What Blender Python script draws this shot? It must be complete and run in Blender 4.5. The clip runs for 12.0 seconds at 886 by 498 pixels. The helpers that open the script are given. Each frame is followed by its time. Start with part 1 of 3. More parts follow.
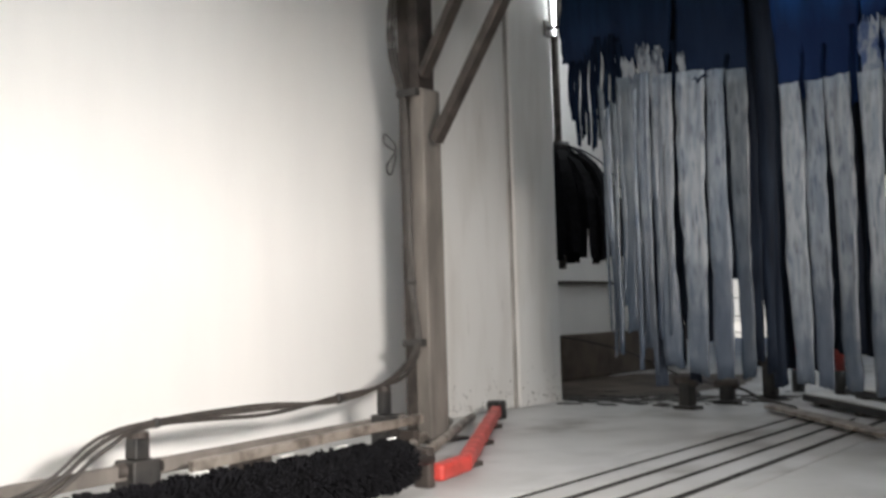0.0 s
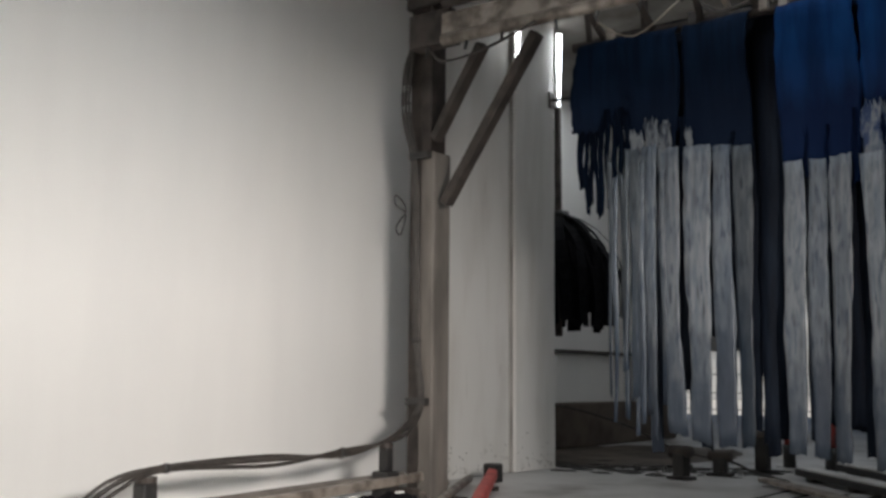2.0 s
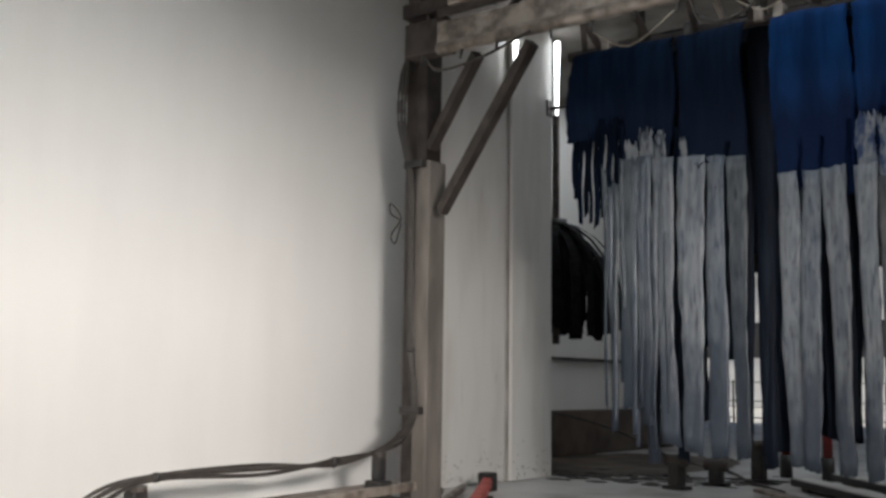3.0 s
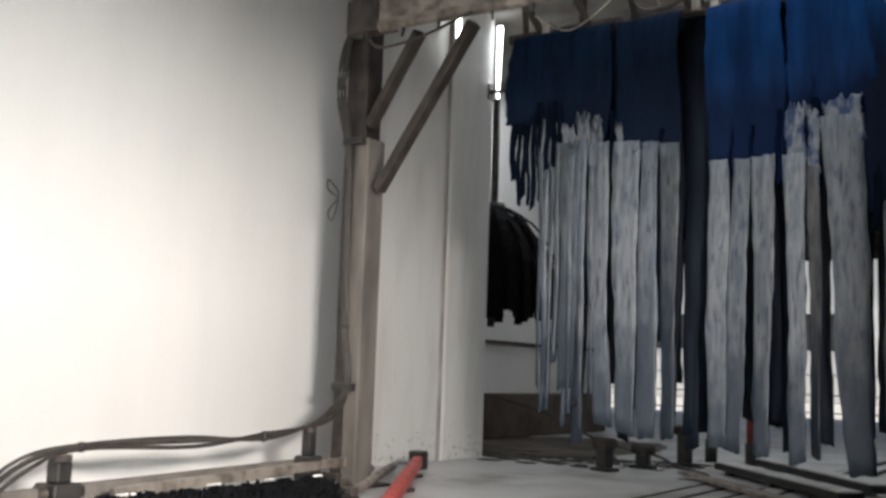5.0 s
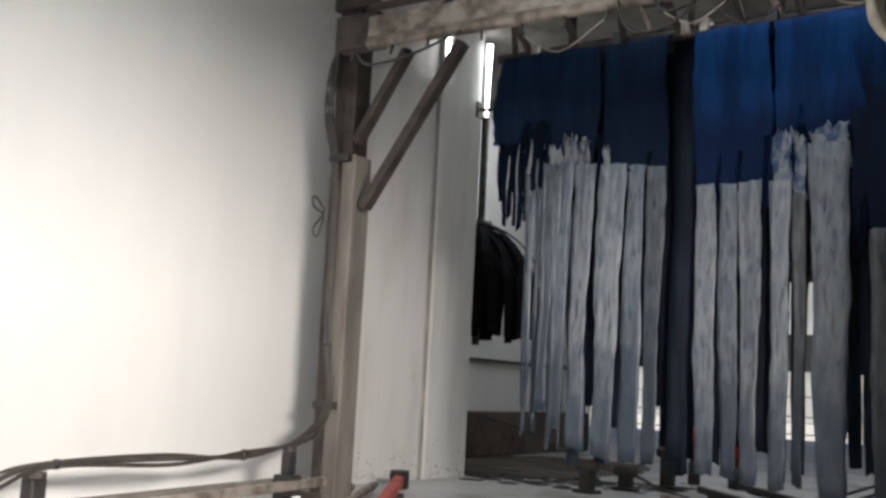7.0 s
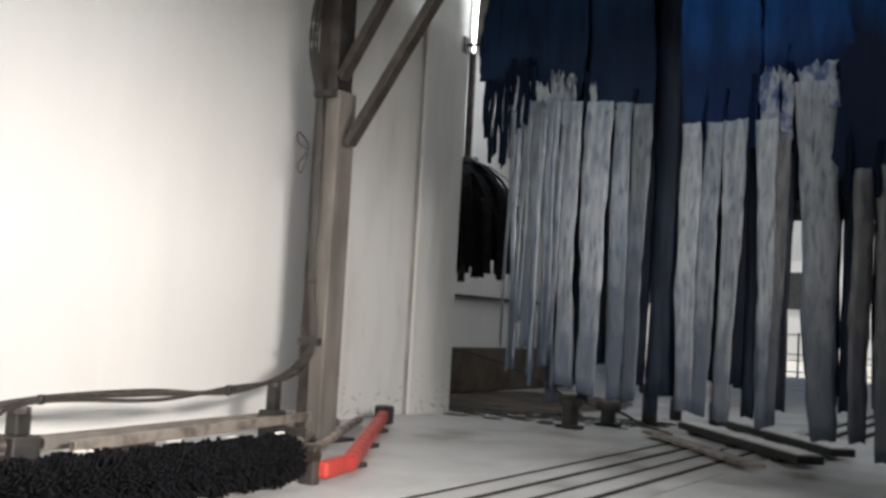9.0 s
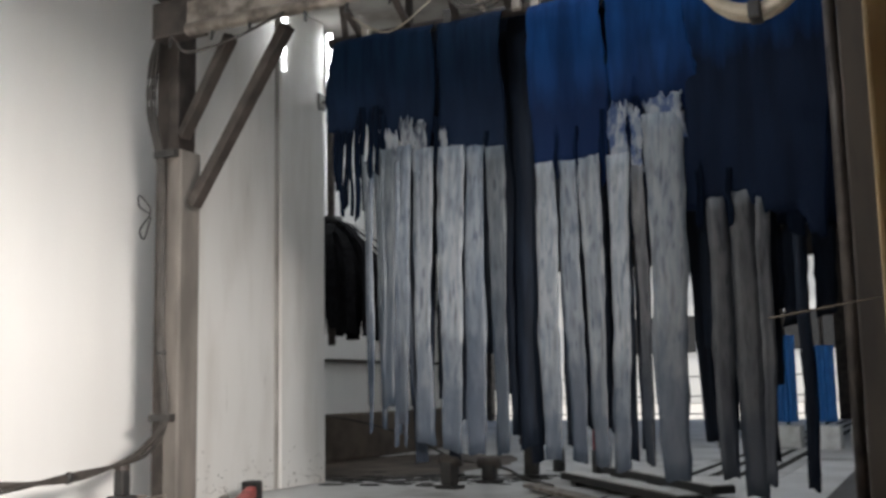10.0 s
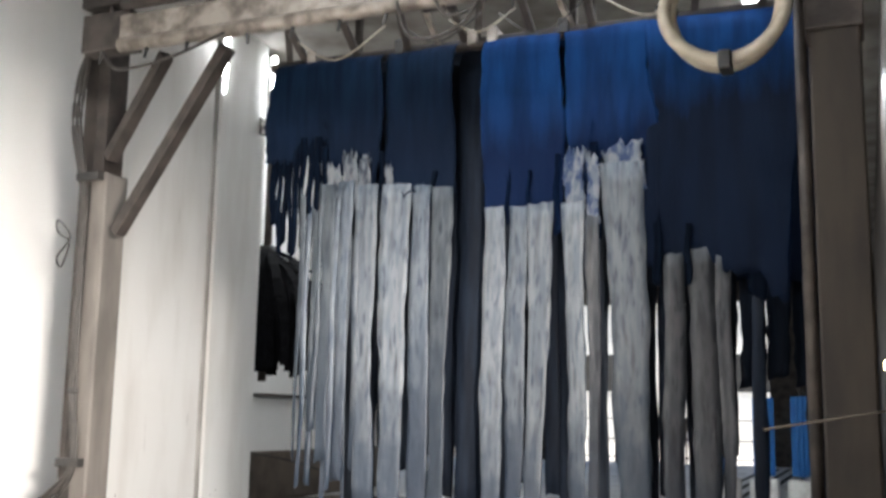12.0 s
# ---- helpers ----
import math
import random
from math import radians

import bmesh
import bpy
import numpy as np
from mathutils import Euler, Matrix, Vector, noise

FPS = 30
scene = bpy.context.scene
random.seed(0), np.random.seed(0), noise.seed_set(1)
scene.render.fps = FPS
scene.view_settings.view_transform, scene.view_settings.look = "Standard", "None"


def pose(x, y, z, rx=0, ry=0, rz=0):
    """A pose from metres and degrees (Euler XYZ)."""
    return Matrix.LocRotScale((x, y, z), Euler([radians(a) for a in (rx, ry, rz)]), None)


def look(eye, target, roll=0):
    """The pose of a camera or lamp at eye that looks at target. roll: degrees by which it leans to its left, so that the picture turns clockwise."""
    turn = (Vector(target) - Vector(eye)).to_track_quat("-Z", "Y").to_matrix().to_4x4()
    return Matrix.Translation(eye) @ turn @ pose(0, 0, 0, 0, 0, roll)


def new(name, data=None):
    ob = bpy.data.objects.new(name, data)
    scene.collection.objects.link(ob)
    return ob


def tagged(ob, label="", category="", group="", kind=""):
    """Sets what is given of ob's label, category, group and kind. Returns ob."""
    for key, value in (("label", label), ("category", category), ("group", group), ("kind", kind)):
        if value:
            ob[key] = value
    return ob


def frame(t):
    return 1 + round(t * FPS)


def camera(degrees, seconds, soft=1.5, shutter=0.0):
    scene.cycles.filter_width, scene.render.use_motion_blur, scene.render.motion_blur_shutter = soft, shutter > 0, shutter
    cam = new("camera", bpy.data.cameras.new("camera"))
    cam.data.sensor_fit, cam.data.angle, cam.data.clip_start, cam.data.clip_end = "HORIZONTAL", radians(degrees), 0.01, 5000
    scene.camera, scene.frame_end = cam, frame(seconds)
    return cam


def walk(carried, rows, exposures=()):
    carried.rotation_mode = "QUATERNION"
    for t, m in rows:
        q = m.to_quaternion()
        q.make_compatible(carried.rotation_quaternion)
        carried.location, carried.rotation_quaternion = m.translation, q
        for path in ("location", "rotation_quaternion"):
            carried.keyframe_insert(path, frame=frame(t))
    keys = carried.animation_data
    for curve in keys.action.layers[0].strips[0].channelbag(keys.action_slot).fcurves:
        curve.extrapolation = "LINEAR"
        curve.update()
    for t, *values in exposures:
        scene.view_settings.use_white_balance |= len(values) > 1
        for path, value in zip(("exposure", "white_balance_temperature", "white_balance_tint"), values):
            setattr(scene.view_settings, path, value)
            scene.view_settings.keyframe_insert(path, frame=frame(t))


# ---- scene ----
cam = camera(46.4, 12.0, soft=3.0, shutter=0.4)
PATH = [
    (0, (-0.078, -0.064, 0.896), (-1.294, 1.52, 1.015), -1.7),
    (0.5, (-0.147, -0.227, 0.827), (-1.372, 1.339, 1.045), -0.3),
    (1, (-0.137, -0.271, 0.829), (-1.346, 1.304, 1.067), 0.4),
    (1.5, (-0.134, -0.275, 0.821), (-1.32, 1.318, 1.06), 0.5),
    (2, (-0.123, -0.258, 0.838), (-1.307, 1.334, 1.087), 0.5),
    (2.5, (-0.103, -0.222, 0.87), (-1.3, 1.359, 1.135), 0.6),
    (4.5, (-0.03, -0.223, 0.837), (-1.148, 1.422, 1.052), 2.1),
    (5, (-0.044, -0.219, 0.818), (-1.139, 1.438, 1.051), 2.0),
    (5.5, (-0.05, -0.205, 0.858), (-1.128, 1.462, 1.102), 1.9),
    (6, (-0.034, -0.209, 0.856), (-1.095, 1.465, 1.118), 2.0),
    (6.5, (-0.052, -0.193, 0.864), (-1.122, 1.476, 1.13), 2.4),
    (8.5, (-0.043, -0.173, 0.848), (-1.102, 1.506, 1.089), 4.2),
    (9, (-0.045, -0.159, 0.875), (-1.1, 1.535, 1.013), 3.2),
    (9.5, (-0.008, 0.066, 0.847), (-0.956, 1.819, 1.017), -1.5),
    (10, (-0.022, 0.184, 0.833), (-0.88, 1.971, 1.101), -1.1),
    (10.5, (-0.005, 0.231, 0.869), (-0.811, 2.041, 1.137), 1.5),
    (11, (-0.004, 0.364, 0.891), (-0.742, 2.208, 1.129), 1.6),
    (11.2, (0.013, 0.427, 0.92), (-0.762, 2.262, 1.095), 0.3),
    (11.5, (-0.090, 0.620, 0.950), (-0.872, 2.448, 1.170), 0.7),
    (12, (-0.183, 0.503, 0.99), (-0.932, 2.33, 1.309), 1.0),
]
walk(cam, [(t, look(eye, target, roll)) for t, eye, target, roll in PATH],
     exposures=[(0.0, 0.2), (0.6, -0.22), (1.2, -0.48), (2.5, -0.42), (4.5, 0.12), (6.5, 0.14), (8.5, 0.14), (9.5, 0.2), (10.0, 0.34), (10.5, 0.84), (11.0, 1.28), (12.0, 1.14)])

# ---- world and lights ----
world = bpy.data.worlds.new("sky")
scene.world = world
world.use_nodes = True
wn = world.node_tree
sky = wn.nodes.new("ShaderNodeTexSky")
sky.sky_type, sky.sun_disc = "NISHITA", False
sky.sun_elevation, sky.sun_rotation = radians(48), radians(-100)
wn.links.new(sky.outputs[0], wn.nodes["Background"].inputs[0])
wn.nodes["Background"].inputs[1].default_value = 0.10

sun = new("sun", bpy.data.lights.new("sun", "SUN"))
sun.data.energy, sun.data.angle, sun.data.color = 5.0, radians(0.5), (1.0, 0.95, 0.87)
sun.matrix_world = look((-20, -4, 22), (0, 0, 0))


def area_lamp(name, eye, target, sx, sy, watts, color):
    lamp = new(name, bpy.data.lights.new(name, "AREA"))
    lamp.data.shape, lamp.data.size, lamp.data.size_y = "RECTANGLE", sx, sy
    lamp.data.energy, lamp.data.color = watts, color
    lamp.matrix_world = look(eye, target)
    return lamp


# daylight from the open side, let in by the narrow side doorway, and lamps added under the roof
area_lamp("doorway_daylight", (1.2, 0.55, 1.80), (-4.0, 0.55, 1.6), 2.7, 0.42, 1400, (1.0, 0.935, 0.885))
# no lamp is seen here: added to brighten the tops of the curtain cloths
area_lamp("curtain_fill_light", (-1.6, 5.47, 3.8), (-1.6, 5.62, 2.9), 2.7, 0.12, 11, (0.78, 0.88, 1.0))
# unseen, added to lift the upper part of the left wall
area_lamp("front_fill_light", (-2.4, 2.9, 4.28), (-2.6, 3.0, 0.0), 0.14, 2.4, 62, (0.92, 0.96, 1.0))
area_lamp("bay_tube_light", (-0.7, 11.0, 4.3), (-1.2, 12.0, 0.0), 0.14, 3.0, 84, (0.9, 0.95, 1.0))
# added without a fixture, to lighten the recess
area_lamp("recess_fill_light", (-5.3, 10.4, 4.3), (-5.6, 10.6, 0.0), 0.14, 1.6, 26, (0.9, 0.95, 1.0))


# ---- materials ----
def material(name, base, rough=0.6, metal=0.0, second=None, scale=6.0, stretch=(1, 1, 1), amount=(0.4, 0.65),
             bump=0.15, fine=60.0, rough_var=0.15, third=None, third_scale=1.3, third_amount=(0.55, 0.75), spec=0.5, spread=0.06):
    m = bpy.data.materials.new(name)
    m.use_nodes = True
    nt = m.node_tree
    N, L = nt.nodes, nt.links
    b = N["Principled BSDF"]
    b.inputs["Roughness"].default_value, b.inputs["Metallic"].default_value = rough, metal
    b.inputs["Specular IOR Level"].default_value = spec
    tc = N.new("ShaderNodeTexCoord")
    info = N.new("ShaderNodeObjectInfo")
    mp = N.new("ShaderNodeMapping")
    mp.inputs["Scale"].default_value = stretch
    add = N.new("ShaderNodeVectorMath")
    add.operation = "ADD"
    sc = N.new("ShaderNodeVectorMath")
    sc.operation = "SCALE"
    comb = N.new("ShaderNodeCombineXYZ")
    for k in range(3):
        L.new(info.outputs["Random"], comb.inputs[k])
    L.new(comb.outputs[0], sc.inputs[0])
    sc.inputs["Scale"].default_value = 17.0
    L.new(tc.outputs["Object"], add.inputs[0])
    L.new(sc.outputs[0], add.inputs[1])
    L.new(add.outputs[0], mp.inputs["Vector"])

    def noise_ramp(size, lo, hi, detail=6.0):
        n = N.new("ShaderNodeTexNoise")
        n.inputs["Scale"].default_value, n.inputs["Detail"].default_value = size, detail
        L.new(mp.outputs[0], n.inputs["Vector"])
        r = N.new("ShaderNodeMapRange")
        r.inputs["From Min"].default_value, r.inputs["From Max"].default_value = lo, hi
        L.new(n.outputs["Fac"], r.inputs["Value"])
        return n, r

    second = second or tuple(c * 0.7 for c in base)
    n1, r1 = noise_ramp(scale, *amount)
    mix = N.new("ShaderNodeMix")
    mix.data_type = "RGBA"
    mix.inputs["A"].default_value, mix.inputs["B"].default_value = (*base, 1), (*second, 1)
    L.new(r1.outputs[0], mix.inputs["Factor"])
    colour = mix.outputs["Result"]
    if third:
        n3, r3 = noise_ramp(third_scale, *third_amount)
        mix3 = N.new("ShaderNodeMix")
        mix3.data_type = "RGBA"
        L.new(colour, mix3.inputs["A"])
        mix3.inputs["B"].default_value = (*third, 1)
        L.new(r3.outputs[0], mix3.inputs["Factor"])
        colour = mix3.outputs["Result"]
    vary = N.new("ShaderNodeHueSaturation")
    vr = N.new("ShaderNodeMapRange")
    vr.inputs["To Min"].default_value, vr.inputs["To Max"].default_value = 1 - spread, 1 + spread * 0.6
    L.new(info.outputs["Random"], vr.inputs["Value"])
    L.new(vr.outputs[0], vary.inputs["Value"])
    L.new(colour, vary.inputs["Color"])
    L.new(vary.outputs[0], b.inputs["Base Color"])
    n2, r2 = noise_ramp(fine, 0.3, 0.7, 3.0)
    rr = N.new("ShaderNodeMapRange")
    rr.inputs["To Min"].default_value, rr.inputs["To Max"].default_value = max(0.03, rough - rough_var), min(1, rough + rough_var)
    L.new(n1.outputs["Fac"], rr.inputs["Value"])
    L.new(rr.outputs[0], b.inputs["Roughness"])
    bp = N.new("ShaderNodeBump")
    bp.inputs["Strength"].default_value, bp.inputs["Distance"].default_value = bump, 0.01
    L.new(n2.outputs["Fac"], bp.inputs["Height"])
    L.new(bp.outputs[0], b.inputs["Normal"])
    return m


def glow(name, color, power):
    m = bpy.data.materials.new(name)
    m.use_nodes = True
    b = m.node_tree.nodes["Principled BSDF"]
    b.inputs["Emission Color"].default_value, b.inputs["Emission Strength"].default_value = (*color, 1), power
    return m


def pale_strip_material(name, pale, wet, blue, blue_top):
    """Foam-covered cloth: pale with vertical streaks, more of the blue cloth showing towards the free end."""
    m = material(name, pale, 0.45, second=wet, scale=5.0, stretch=(5, 5, 0.9), amount=(0.40, 0.62), bump=0.2, fine=20, spread=0.25,
                 third=(wet[0] * 0.3, wet[1] * 0.38, wet[2] * 0.5), third_scale=9.0, third_amount=(0.53, 0.70))
    N, L = m.node_tree.nodes, m.node_tree.links
    b = N["Principled BSDF"]
    tc = N.new("ShaderNodeTexCoord")
    sep = N.new("ShaderNodeSeparateXYZ")
    L.new(tc.outputs["Object"], sep.inputs[0])
    n = N.new("ShaderNodeTexNoise")
    n.inputs["Scale"].default_value, n.inputs["Detail"].default_value = 5.0, 5.0
    L.new(tc.outputs["Object"], n.inputs["Vector"])
    ad = N.new("ShaderNodeMath")
    ad.operation = "ADD"
    L.new(sep.outputs["Z"], ad.inputs[0])
    L.new(n.outputs["Fac"], ad.inputs[1])
    r = N.new("ShaderNodeMapRange")
    r.inputs["From Min"].default_value, r.inputs["From Max"].default_value = blue_top + 0.5, blue_top - 0.05
    L.new(ad.outputs[0], r.inputs["Value"])
    r.inputs["To Max"].default_value = 0.8
    mp = N.new("ShaderNodeMapping")
    mp.inputs["Scale"].default_value = (24, 24, 4.5)
    L.new(tc.outputs["Object"], mp.inputs["Vector"])
    ns = N.new("ShaderNodeTexNoise")
    ns.inputs["Scale"].default_value, ns.inputs["Detail"].default_value = 1.0, 4.0
    L.new(mp.outputs[0], ns.inputs["Vector"])
    rs = N.new("ShaderNodeMapRange")
    rs.inputs["From Min"].default_value, rs.inputs["From Max"].default_value, rs.inputs["To Max"].default_value = 0.50, 0.72, 0.6
    L.new(ns.outputs["Fac"], rs.inputs["Value"])
    streak = N.new("ShaderNodeMix")
    streak.data_type = "RGBA"
    L.new(b.inputs["Base Color"].links[0].from_socket, streak.inputs["A"])
    streak.inputs["B"].default_value = (*[c * 0.22 for c in wet], 1)
    L.new(rs.outputs[0], streak.inputs["Factor"])
    old = streak.outputs["Result"]
    mx = N.new("ShaderNodeMix")
    mx.data_type = "RGBA"
    L.new(old, mx.inputs["A"])
    mx.inputs["B"].default_value = (*blue, 1)
    L.new(r.outputs[0], mx.inputs["Factor"])
    L.new(mx.outputs["Result"], b.inputs["Base Color"])
    return m


M_WALL = material("white_wall_paint", (0.78, 0.77, 0.74), 0.4, second=(0.735, 0.725, 0.70), scale=2.0, stretch=(1.5, 1.5, 0.3), amount=(0.35, 0.8),
                  bump=0.05, fine=40, third=(0.60, 0.58, 0.54), third_scale=0.9, third_amount=(0.62, 0.95))
M_PANEL = material("grimy_white_panel", (0.74, 0.73, 0.70), 0.45, second=(0.62, 0.60, 0.56), scale=3.0, stretch=(1.5, 1.5, 0.3), amount=(0.45, 0.75),
                   bump=0.06, fine=50, third=(0.33, 0.31, 0.28), third_scale=5.0, third_amount=(0.68, 0.85))
M_FLOOR = material("wet_concrete", (0.52, 0.52, 0.51), 0.42, second=(0.40, 0.40, 0.39), scale=1.6, amount=(0.4, 0.7), bump=0.12, fine=45, rough_var=0.25,
                   third=(0.17, 0.16, 0.145), third_scale=1.1, third_amount=(0.57, 0.72))
M_MUD = material("brown_wet_plinth", (0.11, 0.085, 0.065), 0.6, second=(0.045, 0.035, 0.028), scale=2.5, bump=0.3, fine=25)
M_DIRT = material("black_sludge", (0.05, 0.045, 0.04), 0.35, second=(0.02, 0.02, 0.02), scale=9, bump=0.4, fine=30)
M_STEEL = material("weathered_steel", (0.075, 0.062, 0.054), 0.55, 0.3, second=(0.035, 0.029, 0.026), scale=7, bump=0.25, fine=50)
M_STEEL_LIGHT = material("galvanised_steel", (0.36, 0.32, 0.275), 0.45, 0.4, second=(0.14, 0.118, 0.10), scale=9, stretch=(1, 1, 1), bump=0.15)
M_PIT = material("black_slot_shade", (0.022, 0.021, 0.02), 0.9, second=(0.05, 0.047, 0.043), scale=7, spec=0.1)
M_JOINT = material("grimy_joint_filler", (0.42, 0.40, 0.37), 0.6, second=(0.25, 0.235, 0.215), scale=5, stretch=(1, 1, 0.4))
M_RODDIRT = material("tarnished_brass", (0.006, 0.005, 0.0035), 0.9, second=(0.004, 0.003, 0.002), scale=12, spec=0.1)
M_POST = material("dusty_post_paint", (0.175, 0.157, 0.138), 0.65, second=(0.10, 0.09, 0.079), scale=3, stretch=(2, 2, 0.5), bump=0.2, fine=40)
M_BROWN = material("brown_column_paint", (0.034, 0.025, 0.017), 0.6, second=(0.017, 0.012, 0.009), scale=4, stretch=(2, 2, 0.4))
M_HOSE = material("grimy_hose_rubber", (0.030, 0.026, 0.023), 0.5, second=(0.06, 0.052, 0.045), scale=14, bump=0.2)
M_PALEHOSE = material("pale_hose_rubber", (0.45, 0.40, 0.31), 0.45, second=(0.3, 0.26, 0.2), scale=9)
M_BLACK = material("black_bristle", (0.004, 0.004, 0.005), 0.95, second=(0.010, 0.010, 0.012), scale=20, bump=0.6, fine=90, spec=0.12)
M_BLACKMETAL = material("black_coated_metal", (0.018, 0.018, 0.018), 0.5, second=(0.04, 0.037, 0.034), scale=12)
M_RED = material("red_paint", (0.50, 0.045, 0.035), 0.5, second=(0.33, 0.04, 0.03), scale=8)
M_DARKRED = material("dull_red_sleeve", (0.30, 0.03, 0.025), 0.5, second=(0.2, 0.025, 0.02), scale=8)
def shade_down(m, start, reach, wet):
    """Paints shade into the lower part of a cloth, in colour wet, below a ragged line."""
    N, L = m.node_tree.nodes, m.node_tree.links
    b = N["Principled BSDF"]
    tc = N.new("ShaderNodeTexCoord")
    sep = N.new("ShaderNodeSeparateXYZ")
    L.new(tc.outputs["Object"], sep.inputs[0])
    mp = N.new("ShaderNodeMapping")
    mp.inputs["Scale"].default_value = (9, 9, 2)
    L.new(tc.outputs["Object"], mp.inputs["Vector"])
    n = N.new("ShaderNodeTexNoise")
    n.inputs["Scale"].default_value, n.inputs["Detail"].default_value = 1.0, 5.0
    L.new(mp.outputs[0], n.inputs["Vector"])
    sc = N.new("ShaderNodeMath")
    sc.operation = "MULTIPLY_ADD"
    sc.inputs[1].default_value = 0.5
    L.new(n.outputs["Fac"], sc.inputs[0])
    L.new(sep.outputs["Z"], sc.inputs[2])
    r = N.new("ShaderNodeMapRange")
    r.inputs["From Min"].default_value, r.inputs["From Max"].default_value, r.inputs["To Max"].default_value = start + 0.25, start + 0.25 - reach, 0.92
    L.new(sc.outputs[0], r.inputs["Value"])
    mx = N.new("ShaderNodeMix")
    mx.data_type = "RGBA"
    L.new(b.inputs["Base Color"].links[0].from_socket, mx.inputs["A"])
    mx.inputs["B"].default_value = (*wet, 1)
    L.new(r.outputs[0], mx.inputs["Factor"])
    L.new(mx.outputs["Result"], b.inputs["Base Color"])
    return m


M_NAVY = material("dark_navy_cloth", (0.005, 0.020, 0.052), 0.75, second=(0.003, 0.011, 0.029), scale=4, stretch=(5, 5, 0.5), bump=0.4, fine=35, spec=0.12)
M_BLUE = material("royal_blue_cloth", (0.006, 0.055, 0.20), 0.7, second=(0.004, 0.030, 0.115), scale=3, stretch=(4, 4, 0.5), bump=0.4, fine=35, spec=0.12)
# the fall of light down the upper cloths is put into their colour
shade_down(M_NAVY, -0.20, 0.42, (0.0015, 0.006, 0.018))
M_BLUE_SHADED = shade_down(M_BLUE.copy(), -0.16, 0.42, (0.0006, 0.0022, 0.006))
shade_down(M_BLUE, -0.28, 0.46, (0.0015, 0.008, 0.034))
# tab cloths match the shaded panel ends, so their colour holds that shade
M_NAVY_TAB = material("shaded_navy_cloth", (0.0012, 0.0045, 0.012), 0.8, second=(0.0006, 0.002, 0.006), scale=4, stretch=(9, 9, 0.6), bump=0.4, fine=35, spec=0.06, spread=0.25)
M_BLUE_TAB = material("shaded_blue_cloth", (0.0012, 0.007, 0.026), 0.8, second=(0.0006, 0.003, 0.012), scale=4, stretch=(9, 9, 0.6), bump=0.4, fine=35, spec=0.06, spread=0.25)
M_MOTTLE_NAVY = material("foam_mottled_navy_cloth", (0.140, 0.150, 0.161), 0.55, second=(0.006, 0.012, 0.026), scale=7, stretch=(3, 3, 0.9), amount=(0.46, 0.58), bump=0.3, fine=30,
                         third=(0.10, 0.115, 0.13), third_scale=16, third_amount=(0.48, 0.6))
M_MOTTLE_BLUE = material("foam_mottled_blue_cloth", (0.168, 0.185, 0.210), 0.55, second=(0.006, 0.030, 0.10), scale=8, stretch=(2, 2, 1.0), amount=(0.47, 0.56), bump=0.3, fine=30,
                         third=(0.10, 0.125, 0.16), third_scale=15, third_amount=(0.5, 0.62))
# wet cloth, darkened further to paint the shade behind the front strips
M_DARK = material("wet_shaded_cloth", (0.005, 0.008, 0.015), 0.6, second=(0.012, 0.018, 0.030), scale=4, stretch=(7, 7, 0.6), bump=0.4, fine=25, spec=0.12)
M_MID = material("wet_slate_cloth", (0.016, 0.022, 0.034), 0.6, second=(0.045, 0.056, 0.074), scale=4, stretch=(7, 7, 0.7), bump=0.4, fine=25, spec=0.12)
M_PALE = pale_strip_material("foamy_pale_cloth", (0.176, 0.193, 0.210), (0.108, 0.128, 0.152), (0.020, 0.033, 0.054), -1.05)
M_PALE2 = pale_strip_material("foamy_grey_cloth", (0.124, 0.142, 0.163), (0.068, 0.087, 0.112), (0.015, 0.026, 0.046), -0.85)
M_PALE3 = pale_strip_material("wet_slate_foam_cloth", (0.089, 0.104, 0.117), (0.043, 0.055, 0.069), (0.009, 0.020, 0.036), -0.6)
# darker copy of the pale strip cloth, toned for the shaded right end
M_DIM = pale_strip_material("dim_grey_cloth", (0.066, 0.070, 0.076), (0.030, 0.034, 0.041), (0.012, 0.02, 0.034), -0.8)
M_BRUSH_BLUE = material("bright_blue_bristle", (0.02, 0.15, 0.42), 0.6, second=(0.012, 0.09, 0.28), scale=12, stretch=(6, 6, 0.5), bump=0.6, fine=60)
M_WHITE = material("white_plastic", (0.72, 0.72, 0.70), 0.4, second=(0.5, 0.49, 0.47), scale=6)
M_KHAKI = material("khaki_frame_paint", (0.42, 0.31, 0.15), 0.5, second=(0.36, 0.26, 0.12), scale=9, stretch=(3, 3, 0.6), bump=0.1)
M_WOOD = material("dark_red_brown_wood", (0.13, 0.032, 0.012), 0.45, second=(0.09, 0.022, 0.009), scale=3, stretch=(5, 5, 0.5), bump=0.2)
M_ROOF = material("soot_stained_ceiling", (0.35, 0.33, 0.30), 0.8, second=(0.2, 0.18, 0.16), scale=2, bump=0.1)
M_OUT = material("sunlit_yard_concrete", (0.62, 0.59, 0.54), 0.8, second=(0.5, 0.48, 0.44), scale=0.6)
M_FAR = material("pale_render", (0.82, 0.80, 0.76), 0.8, second=(0.74, 0.72, 0.68), scale=0.5)
M_TUBE = glow("tube_glow", (0.93, 0.97, 1.0), 11.0)
M_WARM = glow("warm_bulb_glow", (1.0, 0.72, 0.4), 18.0)


# ---- mesh helpers ----
def mesh_of(name, bm, mat, smooth=False):
    bmesh.ops.recalc_face_normals(bm, faces=bm.faces)
    me = bpy.data.meshes.new(name)
    bm.to_mesh(me)
    bm.free()
    me.materials.append(mat)
    if smooth:
        for p in me.polygons:
            p.use_smooth = True
    return me


